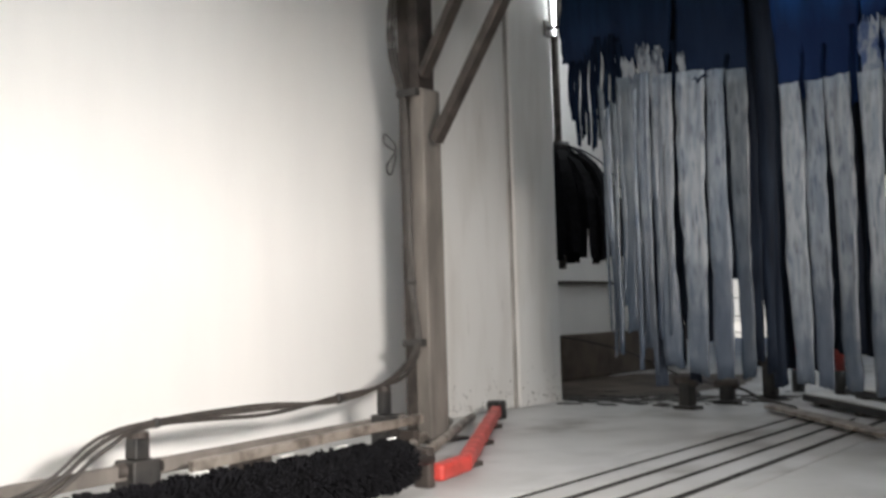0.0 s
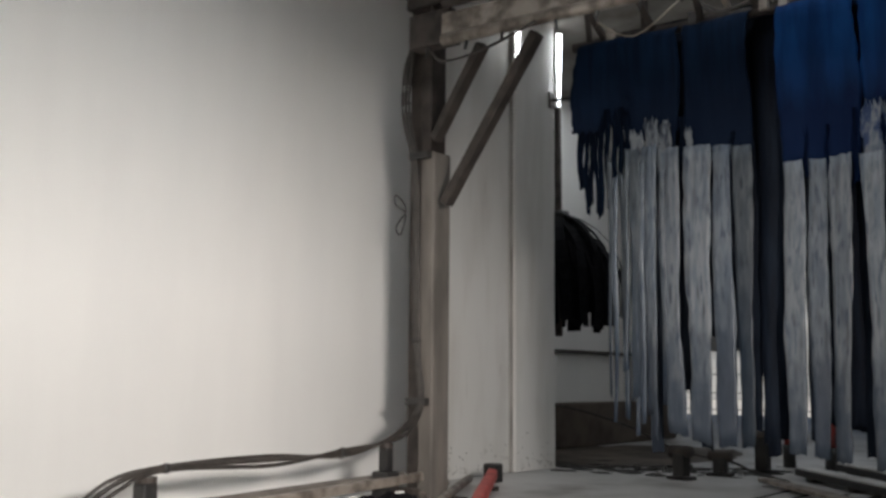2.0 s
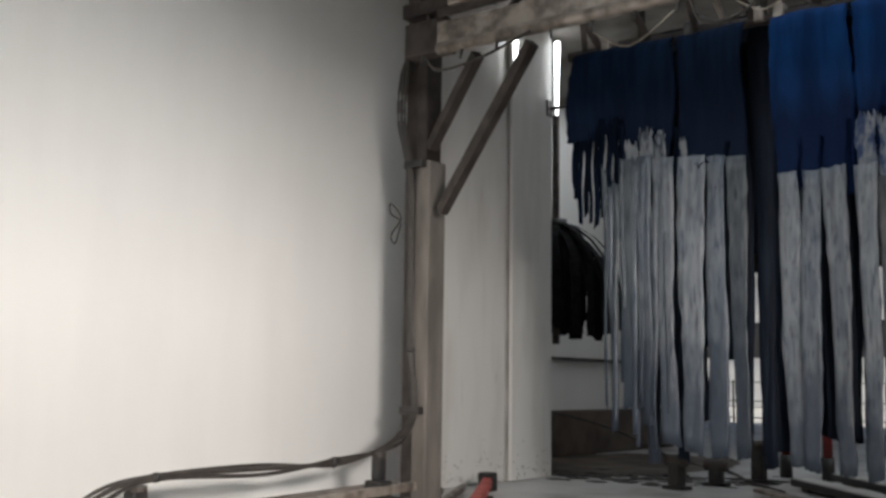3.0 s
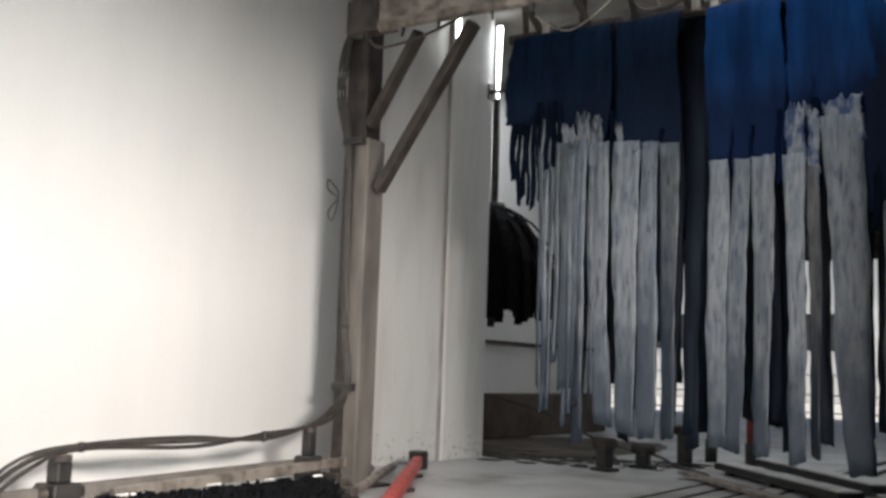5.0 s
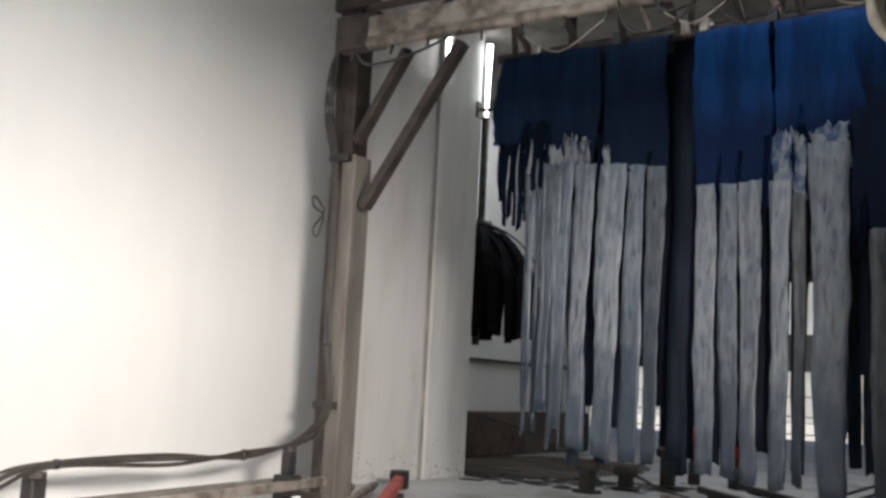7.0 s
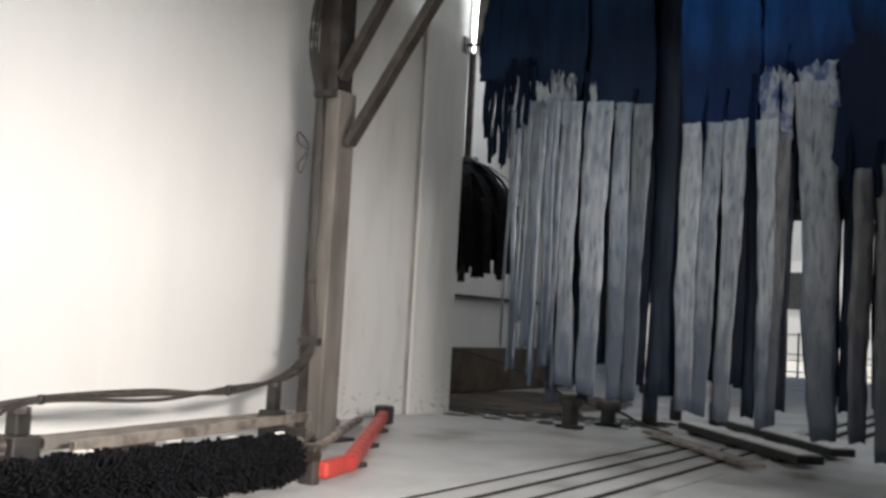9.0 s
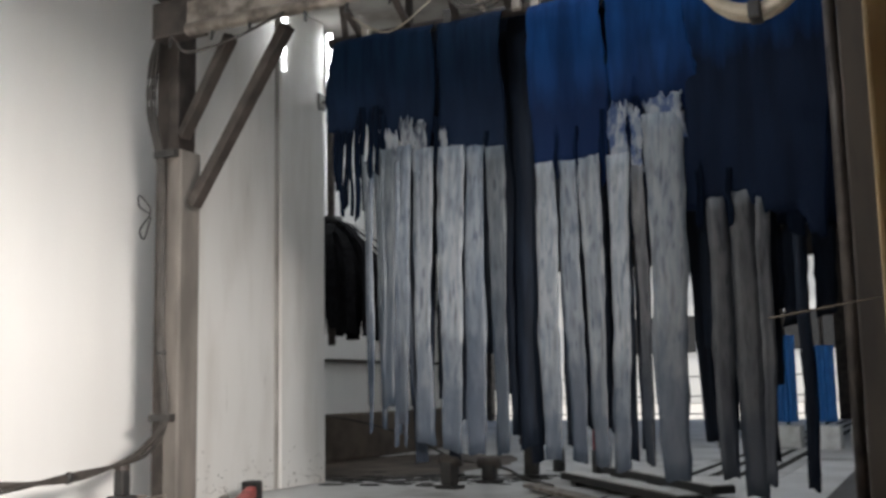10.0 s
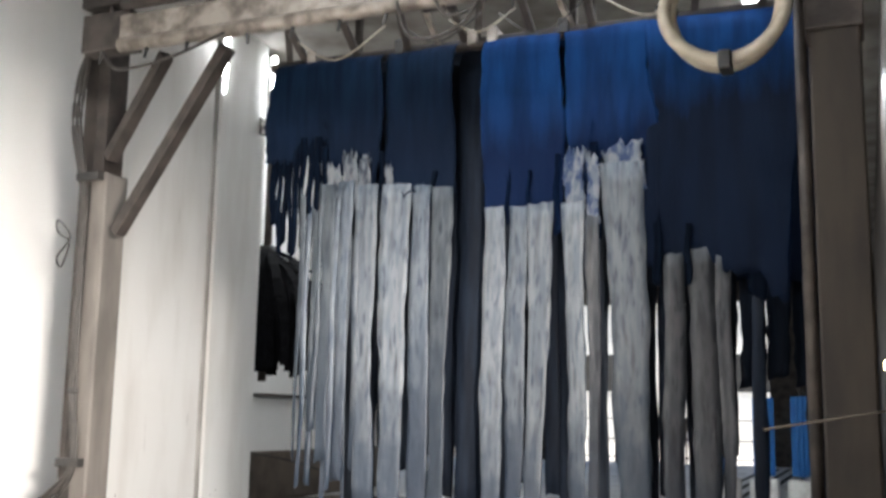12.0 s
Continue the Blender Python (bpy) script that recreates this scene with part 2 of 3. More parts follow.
def part(name, bm, mat, parent=None, label="", at=None, smooth=False):
    ob = new(name, mesh_of(name, bm, mat, smooth))
    if at is not None:
        ob.matrix_basis = at
    if parent:
        ob.parent = parent
    if label:
        ob["label"] = label
    return ob


def box(x0, x1, y0, y1, z0, z1, bevel=0.0, bm=None):
    bm = bm or bmesh.new()
    r = bmesh.ops.create_cube(bm, size=1.0, matrix=Matrix.Translation(((x0 + x1) / 2, (y0 + y1) / 2, (z0 + z1) / 2))
                              @ Matrix.Diagonal((abs(x1 - x0), abs(y1 - y0), abs(z1 - z0), 1)))
    if bevel:
        edges = list({e for v in r["verts"] for e in v.link_edges})
        bmesh.ops.bevel(bm, geom=edges, offset=bevel, segments=2, affect="EDGES", profile=0.5)
    return bm


def beam_between(a, b, w, h, bevel=0.004, bm=None):
    """A bar of width w and height h from a to b."""
    a, b = Vector(a), Vector(b)
    d = b - a
    bm = bm or bmesh.new()
    t = bmesh.new()
    box(-w / 2, w / 2, -h / 2, h / 2, 0, d.length, bevel, t)
    bmesh.ops.transform(t, matrix=Matrix.Translation(a) @ d.to_track_quat("Z", "Y").to_matrix().to_4x4(), verts=t.verts)
    me = bpy.data.meshes.new("tmp")
    t.to_mesh(me)
    t.free()
    bm.from_mesh(me)
    bpy.data.meshes.remove(me)
    return bm


def tube(points, r, sides=8, bm=None, smooth_steps=5):
    """A hose through the points, rounded between them."""
    P = [Vector(p) for p in points]
    path = []
    for i in range(len(P) - 1):
        p0, p1, p2, p3 = P[max(i - 1, 0)], P[i], P[i + 1], P[min(i + 2, len(P) - 1)]
        for k in range(smooth_steps):
            u = k / smooth_steps
            path.append(0.5 * ((2 * p1) + (p2 - p0) * u + (2 * p0 - 5 * p1 + 4 * p2 - p3) * u * u + (3 * p1 - p0 - 3 * p2 + p3) * u ** 3))
    path.append(P[-1])
    bm = bm or bmesh.new()
    rings = []
    for i, p in enumerate(path):
        d = (path[min(i + 1, len(path) - 1)] - path[max(i - 1, 0)]).normalized()
        side = d.cross(Vector((0, 0, 1)))
        if side.length < 0.05:
            side = d.cross(Vector((0, 1, 0)))
        side.normalize()
        up = side.cross(d)
        rings.append([bm.verts.new(p + r * (math.cos(a) * side + math.sin(a) * up)) for a in (2 * math.pi * k / sides for k in range(sides))])
    for a, b in zip(rings, rings[1:]):
        for k in range(sides):
            bm.faces.new((a[k], a[(k + 1) % sides], b[(k + 1) % sides], b[k]))
    bm.faces.new(rings[0])
    bm.faces.new(rings[-1])
    return bm


def cyl(p, q, r, sides=16, r2=None, bm=None):
    p, q = Vector(p), Vector(q)
    d = q - p
    bm = bm or bmesh.new()
    bmesh.ops.create_cone(bm, cap_ends=True, segments=sides, radius1=r, radius2=r if r2 is None else r2, depth=d.length,
                          matrix=Matrix.Translation((p + q) / 2) @ d.to_track_quat("Z", "Y").to_matrix().to_4x4())
    return bm


def thing(name, label, category, at=None, group="", kind=""):
    e = new(name)
    if at is not None:
        e.matrix_basis = at
    return tagged(e, label, category, group, kind)


def cloth(width, length, rng, waves=0.02, taper=1.0, rag=0.05, cols=4, rows=12, thick=0.007, bow=0.0, top_rag=0.0, wobble=0.05, twist=0.0):
    """A hanging strip or panel of cloth from its top edge down: wavy, tapered, with a ragged end."""
    bm = bmesh.new()
    ph, ph2, f = rng.uniform(0, 6.3), rng.uniform(0, 6.3), rng.uniform(1.3, 2.6)
    torn = random.Random(int(width * 7919 + length * 104729))
    drift = rng.uniform(-0.5, 0.5) * width * 0.3
    slant = rng.uniform(-0.5, 0.5) * rag
    ends = [slant * (j / cols - 0.5) + rng.uniform(0, rag * 0.25) for j in range(cols + 1)]
    tops = [rng.uniform(0, top_rag) for _ in range(cols + 1)]
    front, back = [], []
    for i in range(rows + 1):
        u = i / rows
        w = width * (1 + (taper - 1) * u) * (1 + wobble * math.sin(5 * u + ph2))
        a, b = [], []
        for j in range(cols + 1):
            s = j / cols - 0.5
            x = s * w + drift * u * u + 0.006 * math.sin(9 * u + ph)
            if j in (0, cols):
                x += torn.uniform(-0.055, 0.055) * min(w, 0.16)
            y = waves * (math.sin(f * 3 * u + ph) * u + 0.5 * math.sin(s * 5 + ph2 + 2 * u)) + bow * math.cos(s * 3.0)
            z = -length * u + ends[j] * u ** 4 - tops[j] * (1 - u) ** 4
            turn = radians(twist) * u ** 1.5
            c, sn = math.cos(turn), math.sin(turn)
            xr, yr = x * c, y + x * sn
            a.append(bm.verts.new((xr + thick / 2 * sn, yr - thick / 2 * c, z)))
            b.append(bm.verts.new((xr - thick / 2 * sn, yr + thick / 2 * c, z)))
        front.append(a)
        back.append(b)
    for i in range(rows):
        for j in range(cols):
            bm.faces.new((front[i][j], front[i][j + 1], front[i + 1][j + 1], front[i + 1][j]))
            bm.faces.new((back[i][j + 1], back[i][j], back[i + 1][j], back[i + 1][j + 1]))
        bm.faces.new((front[i][0], front[i + 1][0], back[i + 1][0], back[i][0]))
        bm.faces.new((front[i + 1][cols], front[i][cols], back[i][cols], back[i + 1][cols]))
    for j in range(cols):
        bm.faces.new((front[0][j + 1], front[0][j], back[0][j], back[0][j + 1]))
        bm.faces.new((front[rows][j], front[rows][j + 1], back[rows][j + 1], back[rows][j]))
    return bm


# ---- setting ----
def build_setting():
    # floor, yard and horizon in one sheet
    bm = bmesh.new()
    bmesh.ops.create_grid(bm, x_segments=2, y_segments=2, size=1, matrix=Matrix.Translation((0, 100, -0.03)) @ Matrix.Diagonal((400, 400, 1, 1)))
    tagged(part("ground", bm, M_OUT), "pale sunlit concrete yard outside the wash bay", "ground", kind="structure")
    tagged(part("floor", box(-14.0, 2.2, -3.2, 25.2, -0.2, 0.0), M_FLOOR), "wet light grey concrete floor with dark stains", "floor", kind="structure")
    tagged(part("wall_left", box(-5.55, -5.3, -0.1, 6.62, 0, 4.4), M_WALL), "smooth white-painted side wall with faint streaks", "wall", kind="structure")
    tagged(part("wall_panel_1", box(-5.55, -5.305, 6.62, 7.74, 0, 4.4, 0.012), M_PANEL), "grimy white wall panel", "wall", kind="structure")
    tagged(part("wall_panel_2", box(-5.55, -5.265, 7.78, 8.5, 0, 4.4, 0.012), M_PANEL), "grimy white wall panel at the side opening", "wall", kind="structure")
    tagged(part("trim", box(-5.55, -5.29, 7.738, 7.782, 0, 4.4, 0.008), M_JOINT), "dark vertical joint between wall panels", "trim", kind="structure")
    tagged(part("wall_recess_return", box(-6.7, -5.55, 8.2, 8.45, 0, 4.4), M_PANEL), "white wall beside the recess", "wall", kind="structure")
    wall = tagged(part("wall_recess", box(-6.9, -6.6, 8.2, 14.2, 0.56, 4.4), M_WALL), "white wall at the back of the recess", "wall", kind="structure")
    tagged(part("plinth", box(-6.9, -6.55, 8.45, 14.2, 0, 0.56, 0.03), M_MUD), "wet brown concrete plinth under the white wall", "plinth", kind="structure")
    tagged(part("ledge", box(-6.6, -6.54, 8.5, 14.2, 1.17, 1.21, 0.006), M_STEEL), "thin dark rail along the white wall", "rail", kind="structure")
    tagged(part("wall_right", box(0.05, 0.3, 5.6, 25.0, 0, 4.4), M_BROWN), "dark brown side wall of the wash bay", "wall", kind="structure")
    bm = box(-2.2, 0.05, 24.8, 25.0, 0, 4.4)
    box(-14.0, -2.2, 24.8, 25.0, 3.7, 4.4, 0, bm)
    for x in (-10.6, -7.4, -4.6):
        box(x - 0.08, x + 0.08, 24.8, 25.0, 0, 3.7, 0, bm)
    tagged(part("wall_exit", bm, M_STEEL), "dark wall and posts round the daylit exit", "wall", kind="structure")
    bm = box(-13.8, -6.9, 12.35, 12.6, 0, 4.4)
    box(-14.0, -13.8, 12.35, 25.0, 0, 4.4, 0, bm)
    tagged(part("wall_hall", bm, M_WALL), "white wall of the wide hall behind the bay", "wall", kind="structure")
    bm = box(-5.55, -1.35, -0.25, -0.1, 0, 4.4)
    box(-1.35, -1.2, -3.0, -0.1, 0, 4.4, 0, bm)
    tagged(part("wall_entrance", bm, M_PANEL), "white wall closing the bay behind", "wall", kind="structure")
    tagged(part("wall_behind", box(-1.2, 0.36, -3.2, -3.0, 0, 4.4), M_WOOD), "dark wall of the waiting area", "wall", kind="structure")
    tagged(part("wall_waiting_side", box(0.30, 0.36, -3.0, 1.16, 0, 4.4), M_WOOD), "dark side wall of the waiting area", "wall", kind="structure")
    # out of view, placed to cut off the doorway light higher up the wall
    tagged(part("lintel", box(0.05, 0.3, 1.16, 2.36, 1.92, 4.4), M_BROWN), "dark brown wall over the narrow side doorway", "wall", kind="structure")
    tagged(part("wall_bay_side", box(0.05, 0.3, 2.36, 5.6, 0, 4.4), M_BROWN), "dark brown side wall of the bay", "wall", kind="structure")
    tagged(part("ceiling", box(-14.0, 2.2, -3.2, 25.0, 4.4, 4.6), M_ROOF), "soot-stained pale ceiling", "ceiling", kind="structure")
    tagged(part("kerb", box(-0.75, 0.05, 4.6, 24.8, 0, 0.12, 0.015), M_BLACKMETAL), "black kerb along the side of the bay", "kerb", kind="structure")
    gate = thing("yard_gate", "low dark railing across the daylit exit", "gate", pose(-8.0, 24.4, 0))
    for z in (0.15, 0.55, 1.0):
        part("rail", beam_between((-5.6, 0, z), (5.6, 0, z), 0.025, 0.025), M_STEEL, gate)
    for k in range(15):
        part("post", box(-5.6 + 0.8 * k - 0.02, -5.6 + 0.8 * k + 0.02, -0.02, 0.02, 0, 1.05, 0.005), M_STEEL, gate)
    # far side of the yard
    house = thing("warehouse", "pale rendered building across the sunlit yard", "building", pose(-14, 46, 0))
    part("wall", box(-22, 22, 0, 8, 0, 6.5), M_FAR, house)
    part("roof", box(-22.4, 22.4, -0.4, 8.4, 6.5, 6.9), M_STEEL, house)
    for k in range(6):
        part("window", box(-18 + 6.4 * k, -15 + 6.4 * k, -0.06, 0.1, 2.2, 3.8), M_BLACKMETAL, house)


# ---- gantry ----
def build_gantry():
    post = thing("gantry_post", "dusty beige and dark steel gantry post against the white wall", "post", pose(-4.6, 5.6, 0))
    part("column", box(-0.015, 0.11, -0.10, 0.10, 0, 2.45, 0.012), M_POST, post, "dusty beige lower column")
    part("flange", box(-0.13, -0.02, -0.07, 0.13, 0, 4.38, 0.004), M_STEEL, post, "dark steel flange")
    part("upper_column", box(-0.018, 0.07, -0.09, 0.09, 2.45, 3.5, 0.01), M_STEEL, post, "dark weathered upper column")
    part("base_plate", box(-0.2, 0.22, -0.18, 0.18, 0, 0.02, 0.004), M_STEEL, post)
    for z in (0.68, 2.42):
        part("clamp", box(-0.08, 0.09, -0.16, -0.1, z - 0.025, z + 0.025, 0.006), M_BLACKMETAL, post, "black pipe clamp")
    for a, b in (((0.11, -0.08, 2.54), (0.66, -0.3, 3.07)), ((0.22, -0.1, 2.06), (1.09, -0.3, 3.07))):
        part("brace", beam_between(a, b, 0.075, 0.075, 0.006), M_STEEL, post)

    beam = thing("gantry_beam", "grimy galvanised overhead beam carrying pipes and cables", "beam", pose(-4.55, 5.25, 3.05))
    L = 4.4
    part("lower_chord", beam_between((0.36, 0, 0.17), (L, 0, 0.17), 0.16, 0.17), M_STEEL_LIGHT, beam)
    part("joint_plate", box(0.06, 0.42, -0.06, 0.07, 0.06, 0.30, 0.01), M_STEEL, beam, "dark bolted joint plate")
    part("upper_chord", beam_between((0, 0.05, 0.42), (L, 0.05, 0.42), 0.12, 0.10), M_STEEL, beam)
    part("pipe", cyl((0.40, -0.11, 0.05), (L, -0.11, 0.05), 0.042, 14), M_STEEL_LIGHT, beam, "pale water pipe", smooth=True)
    part("pipe", cyl((0.4, -0.11, 0.30), (L, -0.11, 0.30), 0.028, 12), M_STEEL, beam, smooth=True)
    for k in range(9):
        x = 0.25 + k * 0.5
        part("web", beam_between((x, 0.03, 0.16), (x + (0.25 if k % 2 else -0.05), 0.04, 0.4), 0.05, 0.03), M_STEEL, beam)
    part("junction_box", box(0.5, 0.78, -0.16, -0.02, 0.32, 0.5, 0.012), M_STEEL_LIGHT, beam, "grimy junction box")
    part("junction_box", box(2.3, 2.48, -0.14, -0.02, 0.02, 0.2, 0.012), M_STEEL, beam, "dark junction box")
    rng = random.Random(4)
    for k in range(13):
        x = 0.3 + k * 0.31 + rng.uniform(-0.05, 0.05)
        part("nozzle", cyl((x, -0.11, 0.03), (x + rng.uniform(-.02, .02), -0.12, -0.05), 0.014, 8, 0.008), M_BLACKMETAL, beam)
    cables = thing("hanging_cable", "thin grimy cable sagging under the overhead beam", "cable")
    rows = (((-4.25, 5.12, 3.06), (-4.1, 5.08, 2.93), (-3.75, 5.08, 2.96), (-3.4, 5.1, 3.07)),
            ((-2.35, 5.1, 3.1), (-2.25, 5.06, 2.88), (-2.0, 5.06, 2.9), (-1.86, 5.1, 3.1)),
            ((-2.15, 5.1, 3.12), (-2.05, 5.05, 2.97), (-1.9, 5.1, 3.02), (-1.75, 5.1, 3.14)))
    part("strand", tube(rows[0], 0.010), M_HOSE, cables, smooth=True)
    for r in rows[1:]:
        part("strand", tube(r, 0.009), M_HOSE, cables, smooth=True)

    right = thing("gantry_post", "dark brown painted gantry post at the far end of the beam", "post", pose(-0.25, 5.3, 0))
    part("column", box(-0.11, 0.11, -0.11, 0.11, 0, 3.5, 0.012), M_BROWN, right)
    part("base_plate", box(-0.17, 0.17, -0.17, 0.17, 0.0, 0.14, 0.006), M_BLACKMETAL, right)
    part("collar", box(-0.125, 0.125, -0.125, 0.125, 2.72, 2.86, 0.008), M_STEEL, right)
    part("side_rail", cyl((-0.15, 0.05, 0.14), (-0.15, 0.05, 3.4), 0.03, 10), M_STEEL, right, smooth=True)

    ring = thing("hose_coil", "pale hose coiled in a loop on the gantry", "hose", pose(-0.71, 5.12, 2.85))
    for k, (ra, rb) in enumerate(((0.27, 0.25), (0.25, 0.27))):
        pts = [(ra * math.cos(a), 0.03 * k - 0.02 + 0.015 * math.sin(3 * a), rb * math.sin(a)) for a in (2 * math.pi * i / 16 for i in range(17))]
        part("loop", tube(pts, 0.032, 10), M_PALEHOSE, ring, smooth=True)
    part("tie", box(-0.03, 0.03, -0.07, 0.05, -0.31, -0.22, 0.01), M_BLACKMETAL, ring)
    part("hanger", cyl((0, 0, 0.22), (0, 0.08, 0.5), 0.012, 8), M_STEEL, ring)


# ---- curtains ----
SWAY = []


def strip(parent, rng, x, y, z, width, length, mat, label, taper=0.75, cols=3, waves=0.010, top_rag=0.0, swing=1.0, name="strip"):
    home = pose(x, y, z, 0, 0, rng.uniform(-8, 8))
    ob = part(name, cloth(width, length, rng, waves, taper, 0.07, cols, 18, top_rag=top_rag, wobble=0.11 if length > 1 else 0.05, twist=rng.uniform(-24, 24) if length > 1 else 0.0), mat, parent, label, home, smooth=True)
    SWAY.append((ob, (x, y, z), rng.uniform(-8, 8), rng.uniform(0, 6.28), rng.uniform(0, 6.28), swing * rng.uniform(0.6, 1.3)))
    return ob


def build_curtains():
    rng = random.Random(11)
    cur = thing("mitter_curtain", "wet blue cloth car-wash curtain with foamy hanging strips", "curtain")
    part("hanging_bar", cyl((-3.55, 5.86, 3.12), (-0.35, 5.86, 3.12), 0.035, 12), M_STEEL, cur, smooth=True)
    for x in (-3.3, -2.95, -2.62, -2.25, -1.85, -1.5, -1.05, -0.6):
        part("hanger", beam_between((x, 5.86, 3.12), (x + rng.uniform(-0.12, 0.12), 5.36, 3.42), 0.045, 0.03), M_STEEL, cur)
    for x, dx, z in ((-3.42, 0.12, 3.5), (-2.42, -0.10, 3.55), (-2.18, 0.14, 3.6), (-1.62, -0.16, 3.62), (-1.5, 0.04, 3.62), (-0.95, 0.1, 3.6)):
        part("stay", beam_between((x, 5.84, 3.14), (x + dx, 5.55, z), 0.04, 0.025), M_STEEL if dx > 0 else M_STEEL_LIGHT, cur)
    for x in (-3.25, -2.66, -2.2, -2.08, -1.66, -1.12):
        part("clamp", box(x - 0.03, x + 0.03, 5.80, 5.92, 3.10, 3.19, 0.008), M_STEEL_LIGHT if x in (-2.2, -2.08, -3.25) else M_BLACKMETAL, cur)
    for k, (a, b) in enumerate(((-3.3, -2.7), (-2.6, -2.1), (-2.3, -1.9), (-2.0, -1.5), (-1.4, -0.9))):
        part("cord", tube([(a, 5.7, 3.22), ((a + b) / 2, 5.66, 3.05 + 0.03 * (k % 3)), (b, 5.7, 3.24)], 0.006, 6), M_HOSE if k % 2 else M_PALEHOSE, cur, smooth=True)
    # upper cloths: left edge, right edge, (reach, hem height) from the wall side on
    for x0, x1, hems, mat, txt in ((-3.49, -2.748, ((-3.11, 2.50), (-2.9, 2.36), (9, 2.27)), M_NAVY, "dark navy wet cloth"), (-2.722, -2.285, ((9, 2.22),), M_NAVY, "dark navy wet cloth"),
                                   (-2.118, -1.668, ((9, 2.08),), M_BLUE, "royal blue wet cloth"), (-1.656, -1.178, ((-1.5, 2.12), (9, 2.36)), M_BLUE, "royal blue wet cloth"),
                                   (-1.172, -0.40, ((-0.85, 1.80), (-0.6, 1.72), (9, 1.58)), M_BLUE_SHADED, "royal blue cloth shaded black towards its hem")):
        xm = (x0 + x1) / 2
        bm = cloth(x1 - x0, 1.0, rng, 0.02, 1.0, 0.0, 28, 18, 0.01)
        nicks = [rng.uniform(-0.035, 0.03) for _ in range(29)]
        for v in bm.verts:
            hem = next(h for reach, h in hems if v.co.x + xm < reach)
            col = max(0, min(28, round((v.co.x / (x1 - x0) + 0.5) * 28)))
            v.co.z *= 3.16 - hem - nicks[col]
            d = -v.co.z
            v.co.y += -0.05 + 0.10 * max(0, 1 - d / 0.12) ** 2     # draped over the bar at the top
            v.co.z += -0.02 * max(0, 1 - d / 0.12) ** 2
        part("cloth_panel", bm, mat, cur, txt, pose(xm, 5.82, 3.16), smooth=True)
    # narrow navy fringe at the wall side, cut to uneven lengths
    for x, w, z1 in ((-3.466, 0.050, 2.10), (-3.425, 0.036, 1.93), (-3.385, 0.040, 1.98), (-3.348, 0.034, 1.92), (-3.305, 0.046, 1.90), (-3.262, 0.042, 1.96),
                     (-3.215, 0.052, 2.12), (-3.165, 0.050, 2.16), (-3.12, 0.045, 2.2)):
        strip(cur, rng, x, 5.785 + rng.uniform(-0.008, 0.008), 2.63, w, 2.63 - z1, M_NAVY_TAB, "narrow dark navy strip", 0.72, 2, 0.006, swing=0.45)
    # dark tabs hanging loose over the hems, painted with the shade of slits
    for x0, x1, z0, z1, mat in ((-3.13, -3.08, 2.56, 2.20, M_NAVY_TAB), (-2.745, -2.715, 2.50, 2.20, M_NAVY_TAB), (-2.42, -2.385, 2.36, 2.12, M_NAVY_TAB),
                                (-1.972, -1.948, 2.36, 2.02, M_BLUE_TAB), (-1.852, -1.828, 2.32, 1.98, M_BLUE_TAB), (-1.70, -1.664, 2.40, 1.95, M_BLUE_TAB),
                                (-1.532, -1.45, 2.45, 1.90, M_BLUE_TAB), (-1.172, -1.13, 2.25, 1.66, M_NAVY_TAB), (-1.01, -0.98, 1.98, 1.66, M_NAVY_TAB), (-0.70, -0.60, 1.95, 1.58, M_NAVY_TAB)):
        strip(cur, rng, (x0 + x1) / 2, 5.762, z0, x1 - x0, z0 - z1, mat, "dark cloth tab in shaded colour", 0.94, 3, 0.005, swing=0.2, name="tab")
    # foam caught unevenly at the top of some strips
    for x0, x1, z0, z1, mat in ((-3.085, -2.99, 2.47, 2.20, M_MOTTLE_NAVY), (-2.985, -2.885, 2.53, 2.22, M_MOTTLE_NAVY), (-2.875, -2.80, 2.50, 2.22, M_MOTTLE_NAVY), (-2.70, -2.66, 2.44, 2.24, M_MOTTLE_NAVY),
                                (-1.648, -1.53, 2.45, 2.08, M_MOTTLE_BLUE), (-1.52, -1.45, 2.42, 2.0, M_MOTTLE_BLUE), (-1.435, -1.215, 2.46, 2.16, M_MOTTLE_BLUE)):
        strip(cur, rng, (x0 + x1) / 2, 5.756, z0, x1 - x0, z0 - z1, mat, "foam-mottled cloth strip", 0.95, 11, 0.004, top_rag=0.08, swing=0.2)
    # thin pale strips beside the opening
    for k in range(10):
        x = -3.235 + k * 0.046 + rng.uniform(-0.012, 0.012)
        strip(cur, rng, x, 5.75 + rng.uniform(-0.02, 0.02), rng.uniform(2.15, 2.36), rng.uniform(0.026, 0.05), rng.uniform(1.45, 1.75) * (0.95 if k < 4 else 1),
              (M_PALE, M_PALE2, M_PALE3, M_PALE2)[int(rng.random() * 4)], "narrow foamy pale strip", 0.72, 2, 0.010, 0.06)
